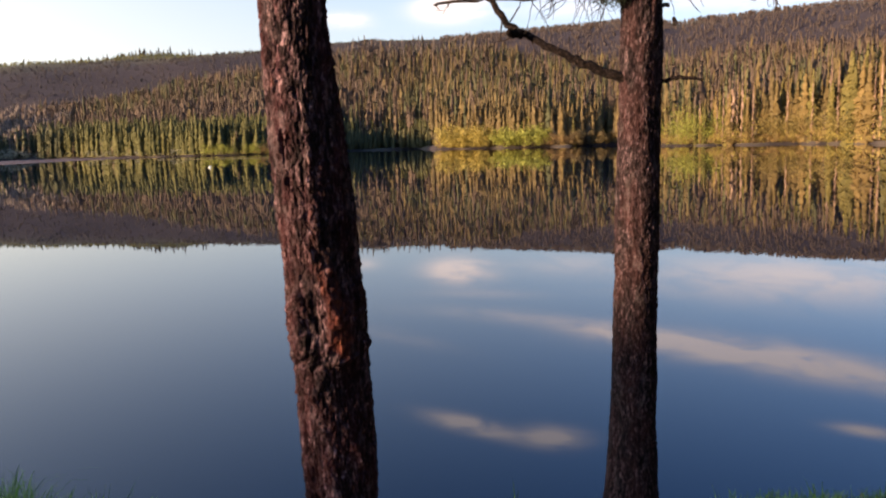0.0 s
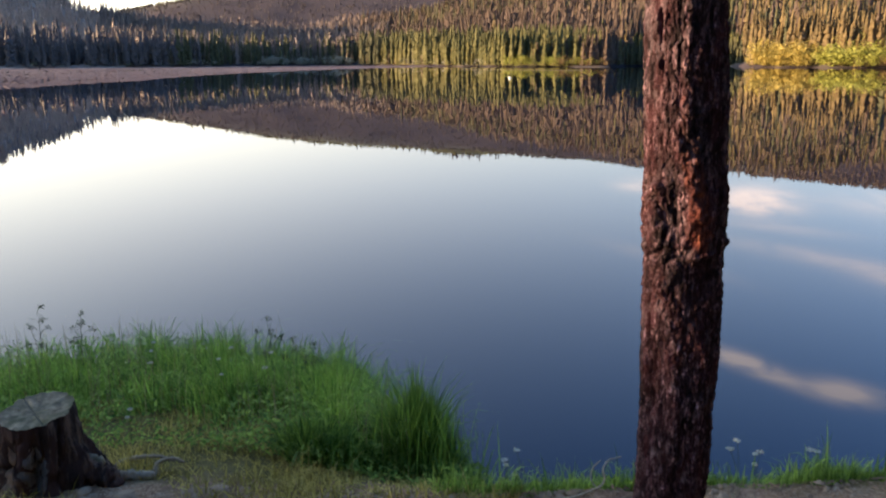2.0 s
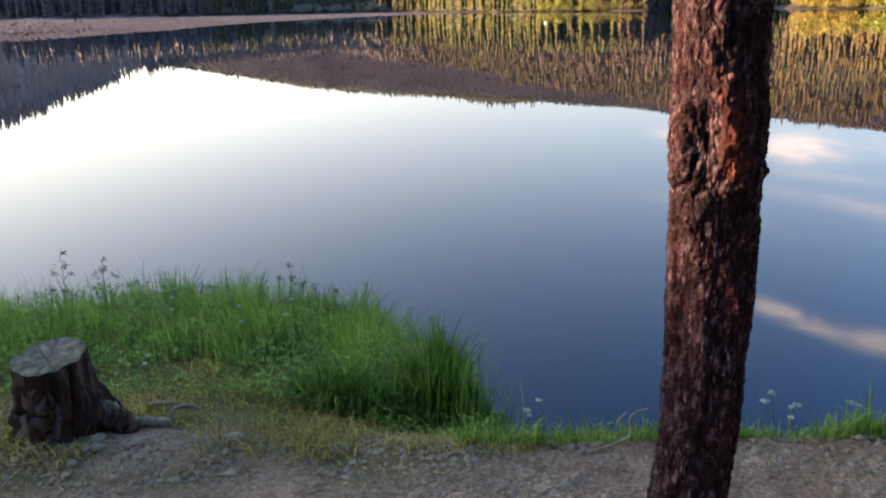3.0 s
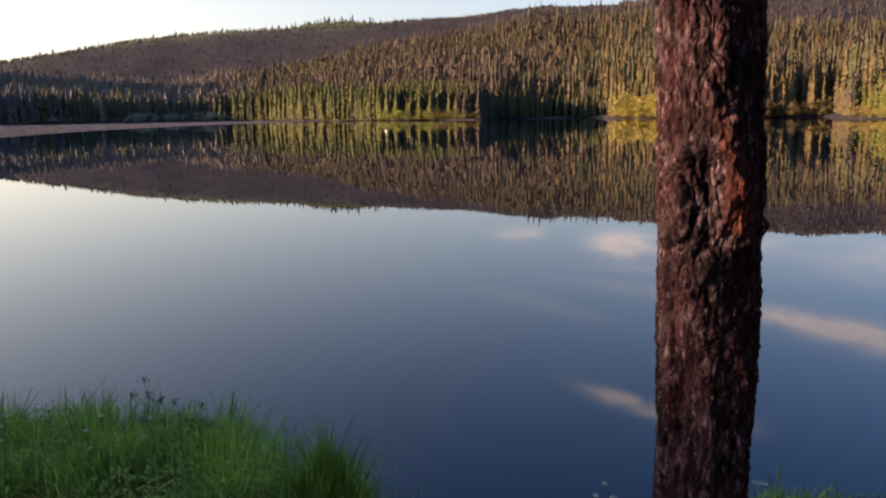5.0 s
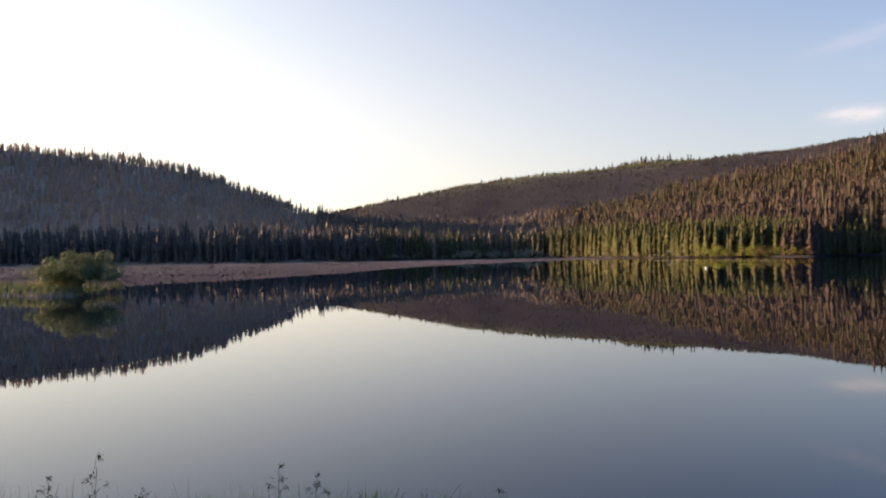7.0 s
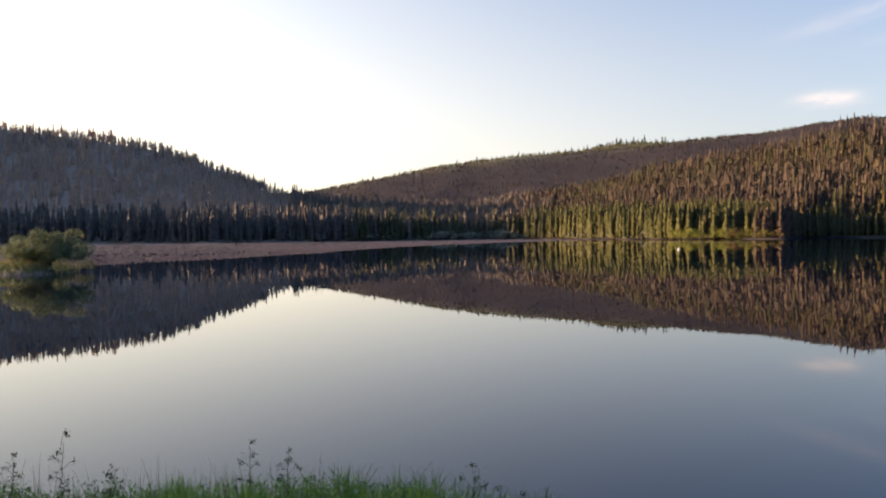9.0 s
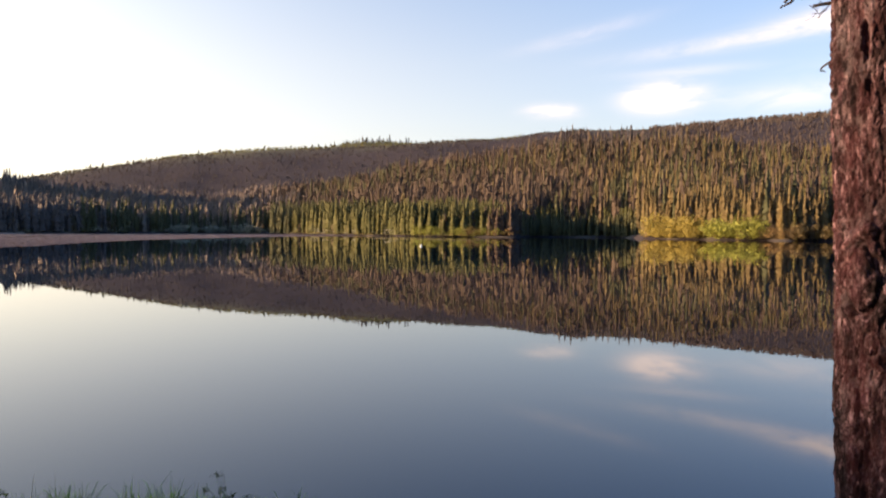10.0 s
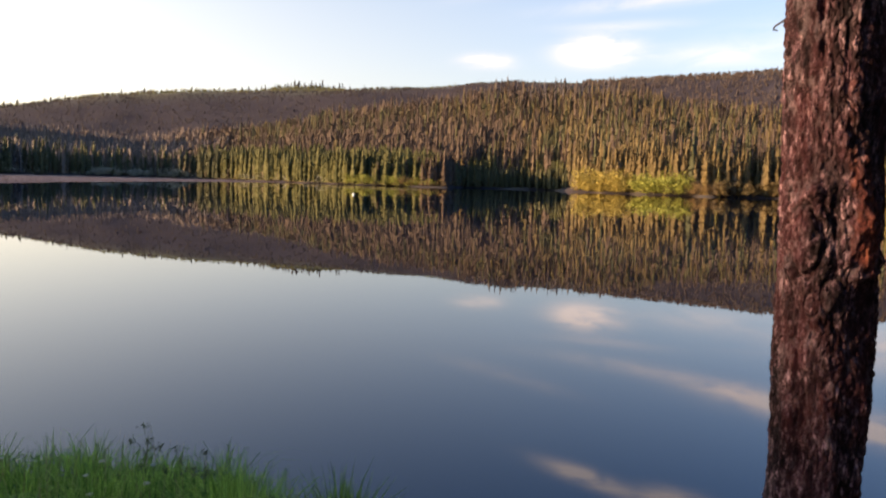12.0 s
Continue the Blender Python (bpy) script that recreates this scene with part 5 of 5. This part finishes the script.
    edge = np.hypot(ox / 0.20, oy / 0.15)
    blades("sedge_tuft", x, y, (0.51 - 0.20 * edge).clip(0.18) * rng.uniform(0.35, 1.08, n) * (1 + 0.8 * value_noise(x, y, 0.06, 76)), 0.0044, 0.34, M_DARKGRASS, "upright dark green sedge standing at the water's edge")
    n = 500
    x, y = -1.56 + rng.normal(0, 0.11, n), 3.36 + rng.normal(0, 0.07, n)
    blades("sedge_tuft", x, y, rng.uniform(0.30, 0.52, n), 0.0034, 0.2, M_GRASS, "lighter green sedge blades in the upright tuft")
    # thin stalks standing over the grass
    n = 900
    x = rng.uniform(-9, -1.5, n)
    y = edge_line(x) + rng.uniform(0.45, 1.03, n) * (water_line(x) - edge_line(x))
    blades("grass_stalks", x, y, rng.uniform(0.30, 0.50, n), 0.0016, 0.2, M_STRAW, "slender seeding grass stalks above the turf")
    # short yellowish turf round the stump and on the brow
    n = 80000
    x = rng.uniform(-6.5, -0.9, n)
    y = edge_line(x) + rng.uniform(-0.30, 0.85, n) * (water_line(x) - edge_line(x))
    u = bank_u(x, y)
    keep = rng.uniform(0, 1, n) < np.clip(0.98 + 1.5 * value_noise(x, y, 0.45, 66) - np.maximum(-u, 0) * 4.5 + np.clip((-2.3 - x) * 0.4, 0, 0.6), 0, 1)
    keep &= np.hypot((x + 2.42) / 0.36, (y - 2.18) / 0.24) > 0.85 + value_noise(x, y, 0.15, 70)
    x, y = x[keep], y[keep]
    blades("short_turf", x, y, (rng.gamma(3, 0.011, len(x)) + 0.014) * (1 + 1.2 * value_noise(x, y, 0.22, 69)), 0.0030, 0.9, M_SHORT, "short trodden yellowish green turf")
    # the fringe along the brow to the right of the tuft
    n = 30000
    x = rng.uniform(-1.25, 3.2, n)
    y = edge_line(x) + 0.02 + rng.uniform(0, 1.0, n) ** 1.3 * (water_line(x) - edge_line(x))
    keep = rng.uniform(0, 1, n) < 0.55 + 1.4 * value_noise(x, y, 0.35, 67)
    x, y = x[keep], y[keep]
    blades("bank_fringe", x, y, (rng.gamma(3, 0.014, len(x)) + 0.018) * np.interp(x, [-1.2, 0.3, 0.75, 3], [1.7, 1.4, 0.95, 0.8]) * (1 + 0.9 * value_noise(x, y, 0.3, 72)), 0.0028, 0.5, M_LEAF, "green grass fringe on the brow above the water")
    n = 2600
    x = rng.uniform(-3.6, 2.5, n)
    y = edge_line(x) - rng.gamma(1.0, 0.25, n)
    keep = rng.uniform(0, 1, n) < 0.25 + 1.6 * value_noise(x, y, 0.5, 68)
    blades("dry_tufts", x[keep], y[keep], rng.gamma(3, 0.014, int(keep.sum())) + 0.01, 0.0018, 1.0, M_STRAW, "dry straw tufts on the gravel's edge")


grasses()


def meadow_weed(x, y, tall, seed, label):
    """A tall flowering weed: stem, side stalks with leaves, drooping seed heads."""
    q = np.random.default_rng(seed)
    weed = tagged(new("meadow_weed"), label, "weed", "weeds by the water")
    weed.location = (x, y, ground_z(x, y) - 0.02)
    part("stem", tri_mesh("stem", *tube_arrays(curve_points([(0, 0, 0), (0.01, 0, tall * 0.5), (0.02, 0.01, tall)], 5, 0.002, seed), 0.004, 0.0015, 5), M_WEED, True), None, weed)
    leaf_v = []
    for k in range(7):
        z = tall * (0.35 + 0.62 * k / 6)
        a = k * 2.4 + q.uniform(-0.4, 0.4)
        reach = tall * q.uniform(0.10, 0.18) * (1.25 - 0.5 * k / 6)
        tip = np.array([math.cos(a) * reach, math.sin(a) * reach, z + reach * q.uniform(0.2, 0.9)])
        stalk = part("stalk", tri_mesh("stalk", *tube_arrays(curve_points([(0.01, 0, z), tip * [0.5, 0.5, 1] + [0, 0, -0.01], tip], 3), 0.0018, 0.001, 4), M_WEED, True), None, weed)
        n = 26
        c = tip + q.normal(0, 0.013, (n, 3))
        d = q.normal(0, 0.006, (n, 3))
        e = q.normal(0, 0.003, (n, 3))
        v = np.stack([c - d, c + e, c + d, c - e], 1).reshape(-1, 3)
        part("seed_head", tri_mesh("seed_head", v, np.arange(4 * n).reshape(-1, 4), M_WEED), None, stalk)["kind"] = "stuff"
        for _ in range(5):
            s = np.array([0.005, 0, z * q.uniform(0.5, 1.0)])
            a2 = q.uniform(0, 6.28)
            o = np.array([math.cos(a2), math.sin(a2), q.uniform(-0.1, 0.6)]) * tall * q.uniform(0.06, 0.13)
            w = np.array([-math.sin(a2), math.cos(a2), 0]) * 0.005
            leaf_v += [s, s + o * 0.5 + w, s + o, s + o * 0.5 - w]
    part("leaves", tri_mesh("leaves", np.array(leaf_v), np.arange(len(leaf_v)).reshape(-1, 4), M_WEED), None, weed)
    return weed


WEEDS = [(-2.98, 4.10, 0.60), (-4.22, 3.74, 0.62), (-4.50, 3.66, 0.62), (-5.55, 2.95, 0.66), (-5.80, 2.75, 0.55), (-2.55, 3.95, 0.48), (-2.75, 4.05, 0.50), (-5.2, 3.1, 0.45), (-6.5, 2.4, 0.55)]
for k, (x, y, tall) in enumerate(WEEDS):
    meadow_weed(x, y, tall * 0.85, 300 + k, "tall leafy weed with drooping seed heads above the grass")


def yarrow(x, y, tall, seed):
    q = np.random.default_rng(seed)
    plant = tagged(new("yarrow_plant"), "thin stem with flat white flower heads in the grass", "flower", "white flowers on the bank")
    plant.location = (x, y, ground_z(x, y) - 0.02)
    for k in range(int(q.integers(1, 4))):
        t = tall * (1 - 0.16 * k)
        lean = q.normal(0, 0.03, 2)
        stem = part("stem", tri_mesh("stem", *tube_arrays(curve_points([(0, 0, 0), (lean[0] * 0.4, lean[1] * 0.4, t * 0.6), (lean[0], lean[1], t)], 4), 0.0016, 0.001, 4), M_WEED, True), None, plant)
        n = 44
        a, rad = q.uniform(0, 6.28, n), np.sqrt(q.uniform(0, 1, n)) * q.uniform(0.011, 0.020)
        c = np.stack([lean[0] + np.cos(a) * rad, lean[1] + np.sin(a) * rad, t + q.normal(0, 0.002, n)], 1)
        s = 0.0024
        v = np.stack([c + [s, 0, 0], c + [0, s, 0], c - [s, 0, 0], c - [0, s, 0], c + [0, 0, 0.004], c - [0, 0, 0.004]], 1).reshape(-1, 3)
        tf = np.array([(0, 1, 4), (1, 2, 4), (2, 3, 4), (3, 0, 4), (1, 0, 5), (2, 1, 5), (3, 2, 5), (0, 3, 5)])
        part("flower_head", tri_mesh("flower_head", v, (tf[None] + (np.arange(n) * 6)[:, None, None]).reshape(-1, 3), M_PETAL), None, stem, "flat white flower head")
    return plant


YARROW = [(-0.05, 3.54, 0.27), (0.02, 3.56, 0.22), (0.24, 3.68, 0.24), (0.33, 3.70, 0.22), (-0.42, 3.28, 0.20), (-0.36, 3.30, 0.25), (-2.93, 2.80, 0.20), (-3.05, 3.7, 0.40),
          (-2.7, 3.75, 0.40), (-3.5, 3.6, 0.42), (-0.95, 3.05, 0.26), (-1.05, 3.15, 0.22)]
for k, (x, y, tall) in enumerate(YARROW):
    yarrow(x, y, tall, 500 + k)


# ---- the spit, reeds and shore bushes ----
def leaf_cloud(seed, lumps, count, size):
    """A bush of small leaf clusters gathered in uneven lumps, unit high."""
    q = np.random.default_rng(seed)
    c = q.normal(0, 1, (lumps, 3)) * [0.33, 0.33, 0.22] + [0, 0, 0.52]
    which = q.integers(0, lumps, count)
    d = q.normal(0, 1, (count, 3))
    d /= np.linalg.norm(d, axis=1, keepdims=True)
    p = c[which] + d * (0.20 * q.uniform(0.5, 1.05, count) ** 0.5)[:, None]
    p[:, 2] = np.abs(p[:, 2])
    a = np.cross(d, q.normal(0, 1, (count, 3)))
    a *= size * q.uniform(0.7, 1.5, (count, 1)) / (np.linalg.norm(a, axis=1, keepdims=True) + 1e-9)
    b = np.cross(d, a) * q.uniform(0.5, 1.0, (count, 1)) + q.normal(0, size * 0.45, (count, 3))
    a = a + q.normal(0, size * 0.45, (count, 3))
    v = np.stack([p - a, p + b, p + a * 0.8, p - b], 1)
    tri = np.concatenate([v[:, [0, 1, 2]], v[:, [0, 2, 3]]], 1).reshape(-1, 3)
    return tri, np.arange(len(tri)).reshape(-1, 3)


LEAFY = [leaf_cloud(720 + s, 20, 720, 0.014) for s in range(5)]
ROUND = [leaf_cloud(740 + s, 8, 420, 0.034) for s in range(5)]
CLOUDY = [leaf_cloud(700 + s, 9, 230, 0.028) for s in range(5)]


def shore_bushes():
    def row(lo, hi, n, h0, h1, mat, label, name, back=6.0, kit=CLOUDY):
        az = rng.uniform(lo, hi, n)
        p = polar(az, shore_range(az) + 0.8 + rng.uniform(0, back, n))
        p[:, 2] = np.maximum(p[:, 2], WATER)
        scatter(name, kit, p, rng.uniform(h0, h1, n), rng.uniform(0.9, 1.5, n), mat, label)

    row(-3.6, 0.1, 30, 3.6, 6.8, M_GOLDLEAF, "yellow-gold willows in low sun along the shore", "shore_willows", 3.0, ROUND)
    row(-3.4, -0.2, 13, 5.0, 8.0, M_GOLDLEAF, "taller gold willows behind the shore fringe", "shore_willows", 8.0, LEAFY)
    row(-7.3, -4.3, 22, 3.2, 6.2, M_WILLOW, "yellow-green willows in low sun along the shore", "shore_willows", 3.0, ROUND)
    row(-10.0, -5.5, 50, 2.0, 4.5, M_UNDER, "brownish brush below the shore conifers", "shore_bushes", 10.0)
    row(-7.0, -4.5, 9, 4.5, 7.0, M_WILLOW, "taller green willows behind the shore fringe", "shore_willows", 8.0, LEAFY)
    row(-9.6, -7.9, 16, 2.0, 4.2, M_AUTUMN, "tan bushes beside the lit willows", "shore_bushes")
    row(-13.6, -9.2, 34, 2.5, 5.0, M_PINE, "brownish brush under the golden conifers", "shore_bushes", 12.0, ROUND)
    row(-31, -14.8, 50, 1.4, 3.2, M_GOLDLEAF, "golden green willows along the near shore", "shore_willows")
    row(-19.4, -16.6, 16, 4.0, 7.5, M_WILLOW, "yellow-green broadleaf trees behind the willows", "shore_broadleaves", 8.0, LEAFY)
    row(-31, -20.5, 34, 4.0, 7.0, M_LEAFY, "olive-gold broadleaf trees along the near shore", "shore_broadleaves", 10.0, LEAFY)
    row(-31, -14.4, 60, 1.2, 3.0, M_AUTUMN, "tan bushes along the near shore", "shore_bushes")
    row(10.2, 17, 64, 2.0, 4.6, M_WILLOW, "yellowish willows below lit conifers", "shore_willows")
    row(9.6, 13.5, 40, 1.6, 3.6, M_AUTUMN, "tan shoreline brush in low sun", "shore_bushes")
    row(28, 34, 26, 2.4, 4.6, M_GREYLEAF, "pale grey willows in front of the shaded wood", "shore_bushes", 4.0, ROUND)
    row(18, 40, 60, 1.4, 3.2, M_GREYLEAF, "pale grey-green brush on the shaded shore", "shore_bushes")
    row(13, 30, 110, 0.5, 1.1, M_STRAW, "low dry reeds on the far shore", "shore_reeds", 3)
    row(40, 75, 50, 1.0, 2.0, M_BUSH, "low dim brush under the shaded wood", "shore_bushes")


shore_bushes()


def spit_bush(x, y, tall, seed, mat, label, count=1500):
    """A rounded lakeside bush with several stems."""
    q = np.random.default_rng(seed)
    bush = tagged(new("bush"), label, "bush")
    bush.location = (x, y, max(ground_z(x, y), WATER) - 0.05)
    for k in range(5):
        a = k * 1.26 + q.uniform(-0.3, 0.3)
        line = curve_points([(0.1 * math.cos(a), 0.1 * math.sin(a), 0), (0.35 * math.cos(a), 0.35 * math.sin(a), tall * 0.4), (0.6 * math.cos(a), 0.6 * math.sin(a), tall * 0.75)], 4, 0.02, seed + k)
        part("stem", tri_mesh("stem", *tube_arrays(line, 0.05, 0.015, 6), M_TRUNKBARK, True), None, bush)
    v, f = leaf_cloud(seed, 34, count * 7, 0.014)
    v[:, 2] *= 0.9
    part("foliage", tri_mesh("foliage", v * [tall * 1.15, tall * 1.15, tall], f, mat), None, bush)
    return bush


spit_bush(-46.9, 27.2, 2.5, 801, M_BUSH, "rounded dark green bush at the tip of the spit", 2200)
spit_bush(-48.6, 26.6, 2.0, 802, M_BUSH, "smaller green bush beside the spit's big bush")
spit_bush(-55.5, 24.0, 1.5, 803, M_BUSH, "low dark bush on the grassy spit")
spit_bush(-59.0, 22.5, 1.7, 804, M_GREYLEAF, "greyish brush on the grassy spit")


def spit_grass():
    n = 9000
    a = rng.uniform(0.5, 34, n)
    o = rng.normal(0, 1.7, n)
    x, y = -43.5 - 0.97 * a - 0.24 * o, 27.5 - 0.24 * a + 0.97 * o
    z = land(x, y)
    keep = z > WATER - 0.05
    x, y = x[keep], y[keep]
    dry = value_noise(x, y, 3.0, 71) > 0.02
    blades("spit_grass", x[~dry], y[~dry], rng.uniform(0.25, 0.6, int((~dry).sum())), 0.03, 0.4, M_BUSH, "green sedge on the low spit")
    blades("spit_straw", x[dry], y[dry], rng.uniform(0.25, 0.7, int(dry.sum())), 0.03, 0.4, M_STRAW, "dry yellow sedge on the low spit")


spit_grass()


def floating_plants():
    """A reddish bed of emergent water plants in front of the shaded shore."""
    n = 36000
    az = rng.uniform(22, 78, n)
    near_edge = np.interp(az, [22, 32, 42, 50, 60, 78], [300, 190, 105, 78, 66, 70])
    far_edge = shore_range(az) - 2
    u = rng.uniform(0, 1, n) ** 1.5
    rr = near_edge * (far_edge / near_edge) ** u
    a = np.radians(az)
    x, y = -np.sin(a) * rr, np.cos(a) * rr
    keep = (rr < far_edge) & (rng.uniform(0, 1, n) < 0.50 + 0.9 * value_noise(x, y * 0.4, 14, 81) + 0.5 * value_noise(x, y, 4, 82) + 0.5 * u)
    x, y, rr = x[keep], y[keep], rr[keep]
    m = len(x)
    s = rng.uniform(0.10, 0.34, m) * np.clip(rr / 110, 0.6, 2.2)
    h = rng.uniform(0.03, 0.12, m)
    t = rng.uniform(0, 6.28, m)
    dx, dy = np.cos(t) * s, np.sin(t) * s
    z = np.full(m, WATER + 0.006)
    v = np.stack([np.stack([x - dx, y - dy, z], 1), np.stack([x + dy * 0.7, y - dx * 0.7, z], 1), np.stack([x + dx, y + dy, z], 1),
                  np.stack([x - dy * 0.7, y + dx * 0.7, z], 1), np.stack([x, y, z + h], 1)], 1).reshape(-1, 3)
    tf = np.array([(0, 1, 4), (1, 2, 4), (2, 3, 4), (3, 0, 4)])
    tagged(new("water_plants", tri_mesh("water_plants", v, (tf[None] + (np.arange(m) * 5)[:, None, None]).reshape(-1, 3), M_PAD)),
           "reddish-tan bed of water plants on the shallow far end", "water plants", kind="stuff")


floating_plants()


def floating_streak():
    """A thin pale line of drifting plants off the sunny shore."""
    q = np.random.default_rng(12)
    n = 420
    az = q.uniform(11.5, 20.0, n)
    rr = shore_range(az) * (0.66 + 0.010 * np.sin(az * 1.7)) + q.normal(0, 0.7, n)
    a = np.radians(az)
    x, y = -np.sin(a) * rr, np.cos(a) * rr
    t, w = q.uniform(0, 6.28, n), q.uniform(0.15, 0.4, n)
    c = np.stack([x, y, np.full(n, WATER + 0.03)], 1)
    d = np.stack([np.cos(t) * w, np.sin(t) * w, 0 * t], 1)
    e = np.stack([-np.sin(t) * w, np.cos(t) * w, 0 * t], 1) * 0.6
    v = np.stack([c - d - [0, 0, 0.02], c + e - [0, 0, 0.02], c + d - [0, 0, 0.02], c - e - [0, 0, 0.02], c + [0, 0, 0.04]], 1).reshape(-1, 3)
    tf = np.array([(0, 1, 4), (1, 2, 4), (2, 3, 4), (3, 0, 4)])
    tagged(new("water_plants", tri_mesh("water_plants", v, (tf[None] + (np.arange(n) * 5)[:, None, None]).reshape(-1, 3), M_STRAW)),
           "pale straw-coloured line of drifting plants on the lake", "water plants", kind="stuff")


floating_streak()


def white_float():
    bm = bmesh.new()
    bmesh.ops.create_uvsphere(bm, u_segments=16, v_segments=10, radius=0.17)
    for p in bm.verts:
        p.co.z *= 0.75
    ob = tagged(new("float"), "small white float lying on the still water", "float")
    ob.location = (-29.4, 99.1, WATER + 0.06)
    part("body", bm, M_FLOAT, ob)
    bm = bmesh.new()
    bmesh.ops.create_cone(bm, cap_ends=True, segments=10, radius1=0.05, radius2=0.04, depth=0.12, matrix=Matrix.Translation((0, 0, 0.14)))
    part("eye", bm, M_FLOAT, ob)


white_float()


# ---- trees on the near right-hand shore, one by one ----
# bare trees that stand out of the shore wood: azimuth, distance inland, height
SNAGS = {3: (-19.5, 2, 12), 9: (-19.8, 3, 13.5), 15: (-20.1, 2, 14.5), 21: (-20.4, 3, 13), 27: (-20.7, 2, 14), 33: (-21.0, 3, 12.5), 39: (-21.4, 2, 13),
         45: (-26.1, 3, 14), 51: (-26.5, 2, 13), 57: (-28.2, 3, 14), 63: (-27.2, 3, 13.5), 69: (-23.5, 4, 13)}


def shore_conifers():
    kits = []
    for s in range(6):
        v, f = conifer_template(900 + s, 26, 12, 0.135, 0.03)
        kits.append(tri_mesh("crown", v, f, (M_CROWN_GOLD, M_CROWN_GREEN)[s % 2]))
    stem = tri_mesh("trunk", *tube_arrays([(0, 0, -0.05), (0, 0, 0.5), (0.003, 0, 0.98)], 0.013, 0.002, 7), M_TRUNKBARK, True)
    bleached = tri_mesh("trunk", *tube_arrays([(0, 0, -0.05), (0.006, 0, 0.5), (0.012, 0.004, 1.0)], 0.016, 0.005, 7), M_SNAG, True)
    bare = [tri_mesh("snag_crown", *conifer_template(930 + s, 20, 6, 0.085, 0.12, 0.5), M_SNAG) for s in range(2)]
    q = np.random.default_rng(77)
    made = []
    for k in range(190):
        az = q.uniform(-31, -15.2) if k < 150 else q.uniform(-11, 0.6)
        depth = q.uniform(1.5, 14)
        h = q.uniform(0.75, 1.15) * float(np.interp(az, [-30, -25, -21, -17.5, -15], [14.5, 13.5, 11, 9, 7])) if k < 150 else q.uniform(7.0, 12.5)
        dead = q.random() < 0.09 or k in SNAGS
        if k in SNAGS:
            az, depth, h = SNAGS[k]
        p = polar(np.array([az]), shore_range(np.array([az])) + depth)[0]
        name, words = ("dead_conifer", "bare pinkish dead conifer on the lake shore") if dead else ("conifer_tree", "sunlit spruce with ragged drooping boughs on the shore")
        tree = tagged(new(name), words, "tree", "conifers on the near shore")
        tree.location = p
        tree.rotation_euler = (0, 0, q.uniform(0, 6.28))
        wide = h * (q.uniform(0.28, 0.46) if dead else q.uniform(0.52, 0.85))
        tree.scale = (wide, wide, h)
        part("trunk", bleached if dead else stem, None, tree)
        part("crown", bare[k % 2] if dead else kits[k % 6], None, tree)


M_CROWN_GOLD = foliage("sunny_spruce", (0.125, 0.088, 0.037), (0.245, 0.165, 0.065), through=0.25, by="object")
M_CROWN_GREEN = foliage("green_spruce", (0.105, 0.090, 0.030), (0.200, 0.160, 0.052), through=0.25, by="object")
M_SNAG = foliage("bleached_wood", (0.20, 0.124, 0.088), (0.275, 0.175, 0.128), through=0, by="object")
shore_conifers()


def thicket():
    """Unseen young spruces added on the near shore, keeping low sun off the bank."""
    q = np.random.default_rng(5)
    n = 420
    rr, across = q.uniform(24, 44, n), q.uniform(-20, 12, n)
    a = math.radians(SUN_AZ)
    x, y = -math.sin(a) * rr - math.cos(a) * across, math.cos(a) * rr - math.sin(a) * across
    p = np.stack([x, y, land(x, y)], 1)
    gap = np.abs(across + 1.95) < 1.35      # a lower place, through which the sun reaches the pines
    tall = np.where(gap, 7.15 * q.uniform(0.94, 1.03, n), np.where(across < -3.6, 8.1, 7.3) * q.uniform(0.82, 1.03, n)) * rr / 32
    scatter("spruce_thicket", FINE, p, tall, q.uniform(1.6, 2.4, n), M_SPRUCE, "unseen thicket of young spruces added to shade the bank")
    # an unseen wood added behind and beside the viewer to dim the bank's skylight
    n = 340
    az, rr = rng.uniform(150, 312, n), 5.5 + 30 * rng.uniform(0, 1, n) ** 0.8
    rr = np.where(az < 205, rr + 6, rr)
    a = np.radians(az)
    x, y = -np.sin(a) * rr, np.cos(a) * rr
    p = np.stack([x, y, land(x, y)], 1)
    scatter("bank_wood", FINE, p, rng.uniform(8, 14, n), rng.uniform(1.2, 1.9, n), M_SPRUCE, "unseen dense spruce wood added behind the bank to dim skylight")


thicket()
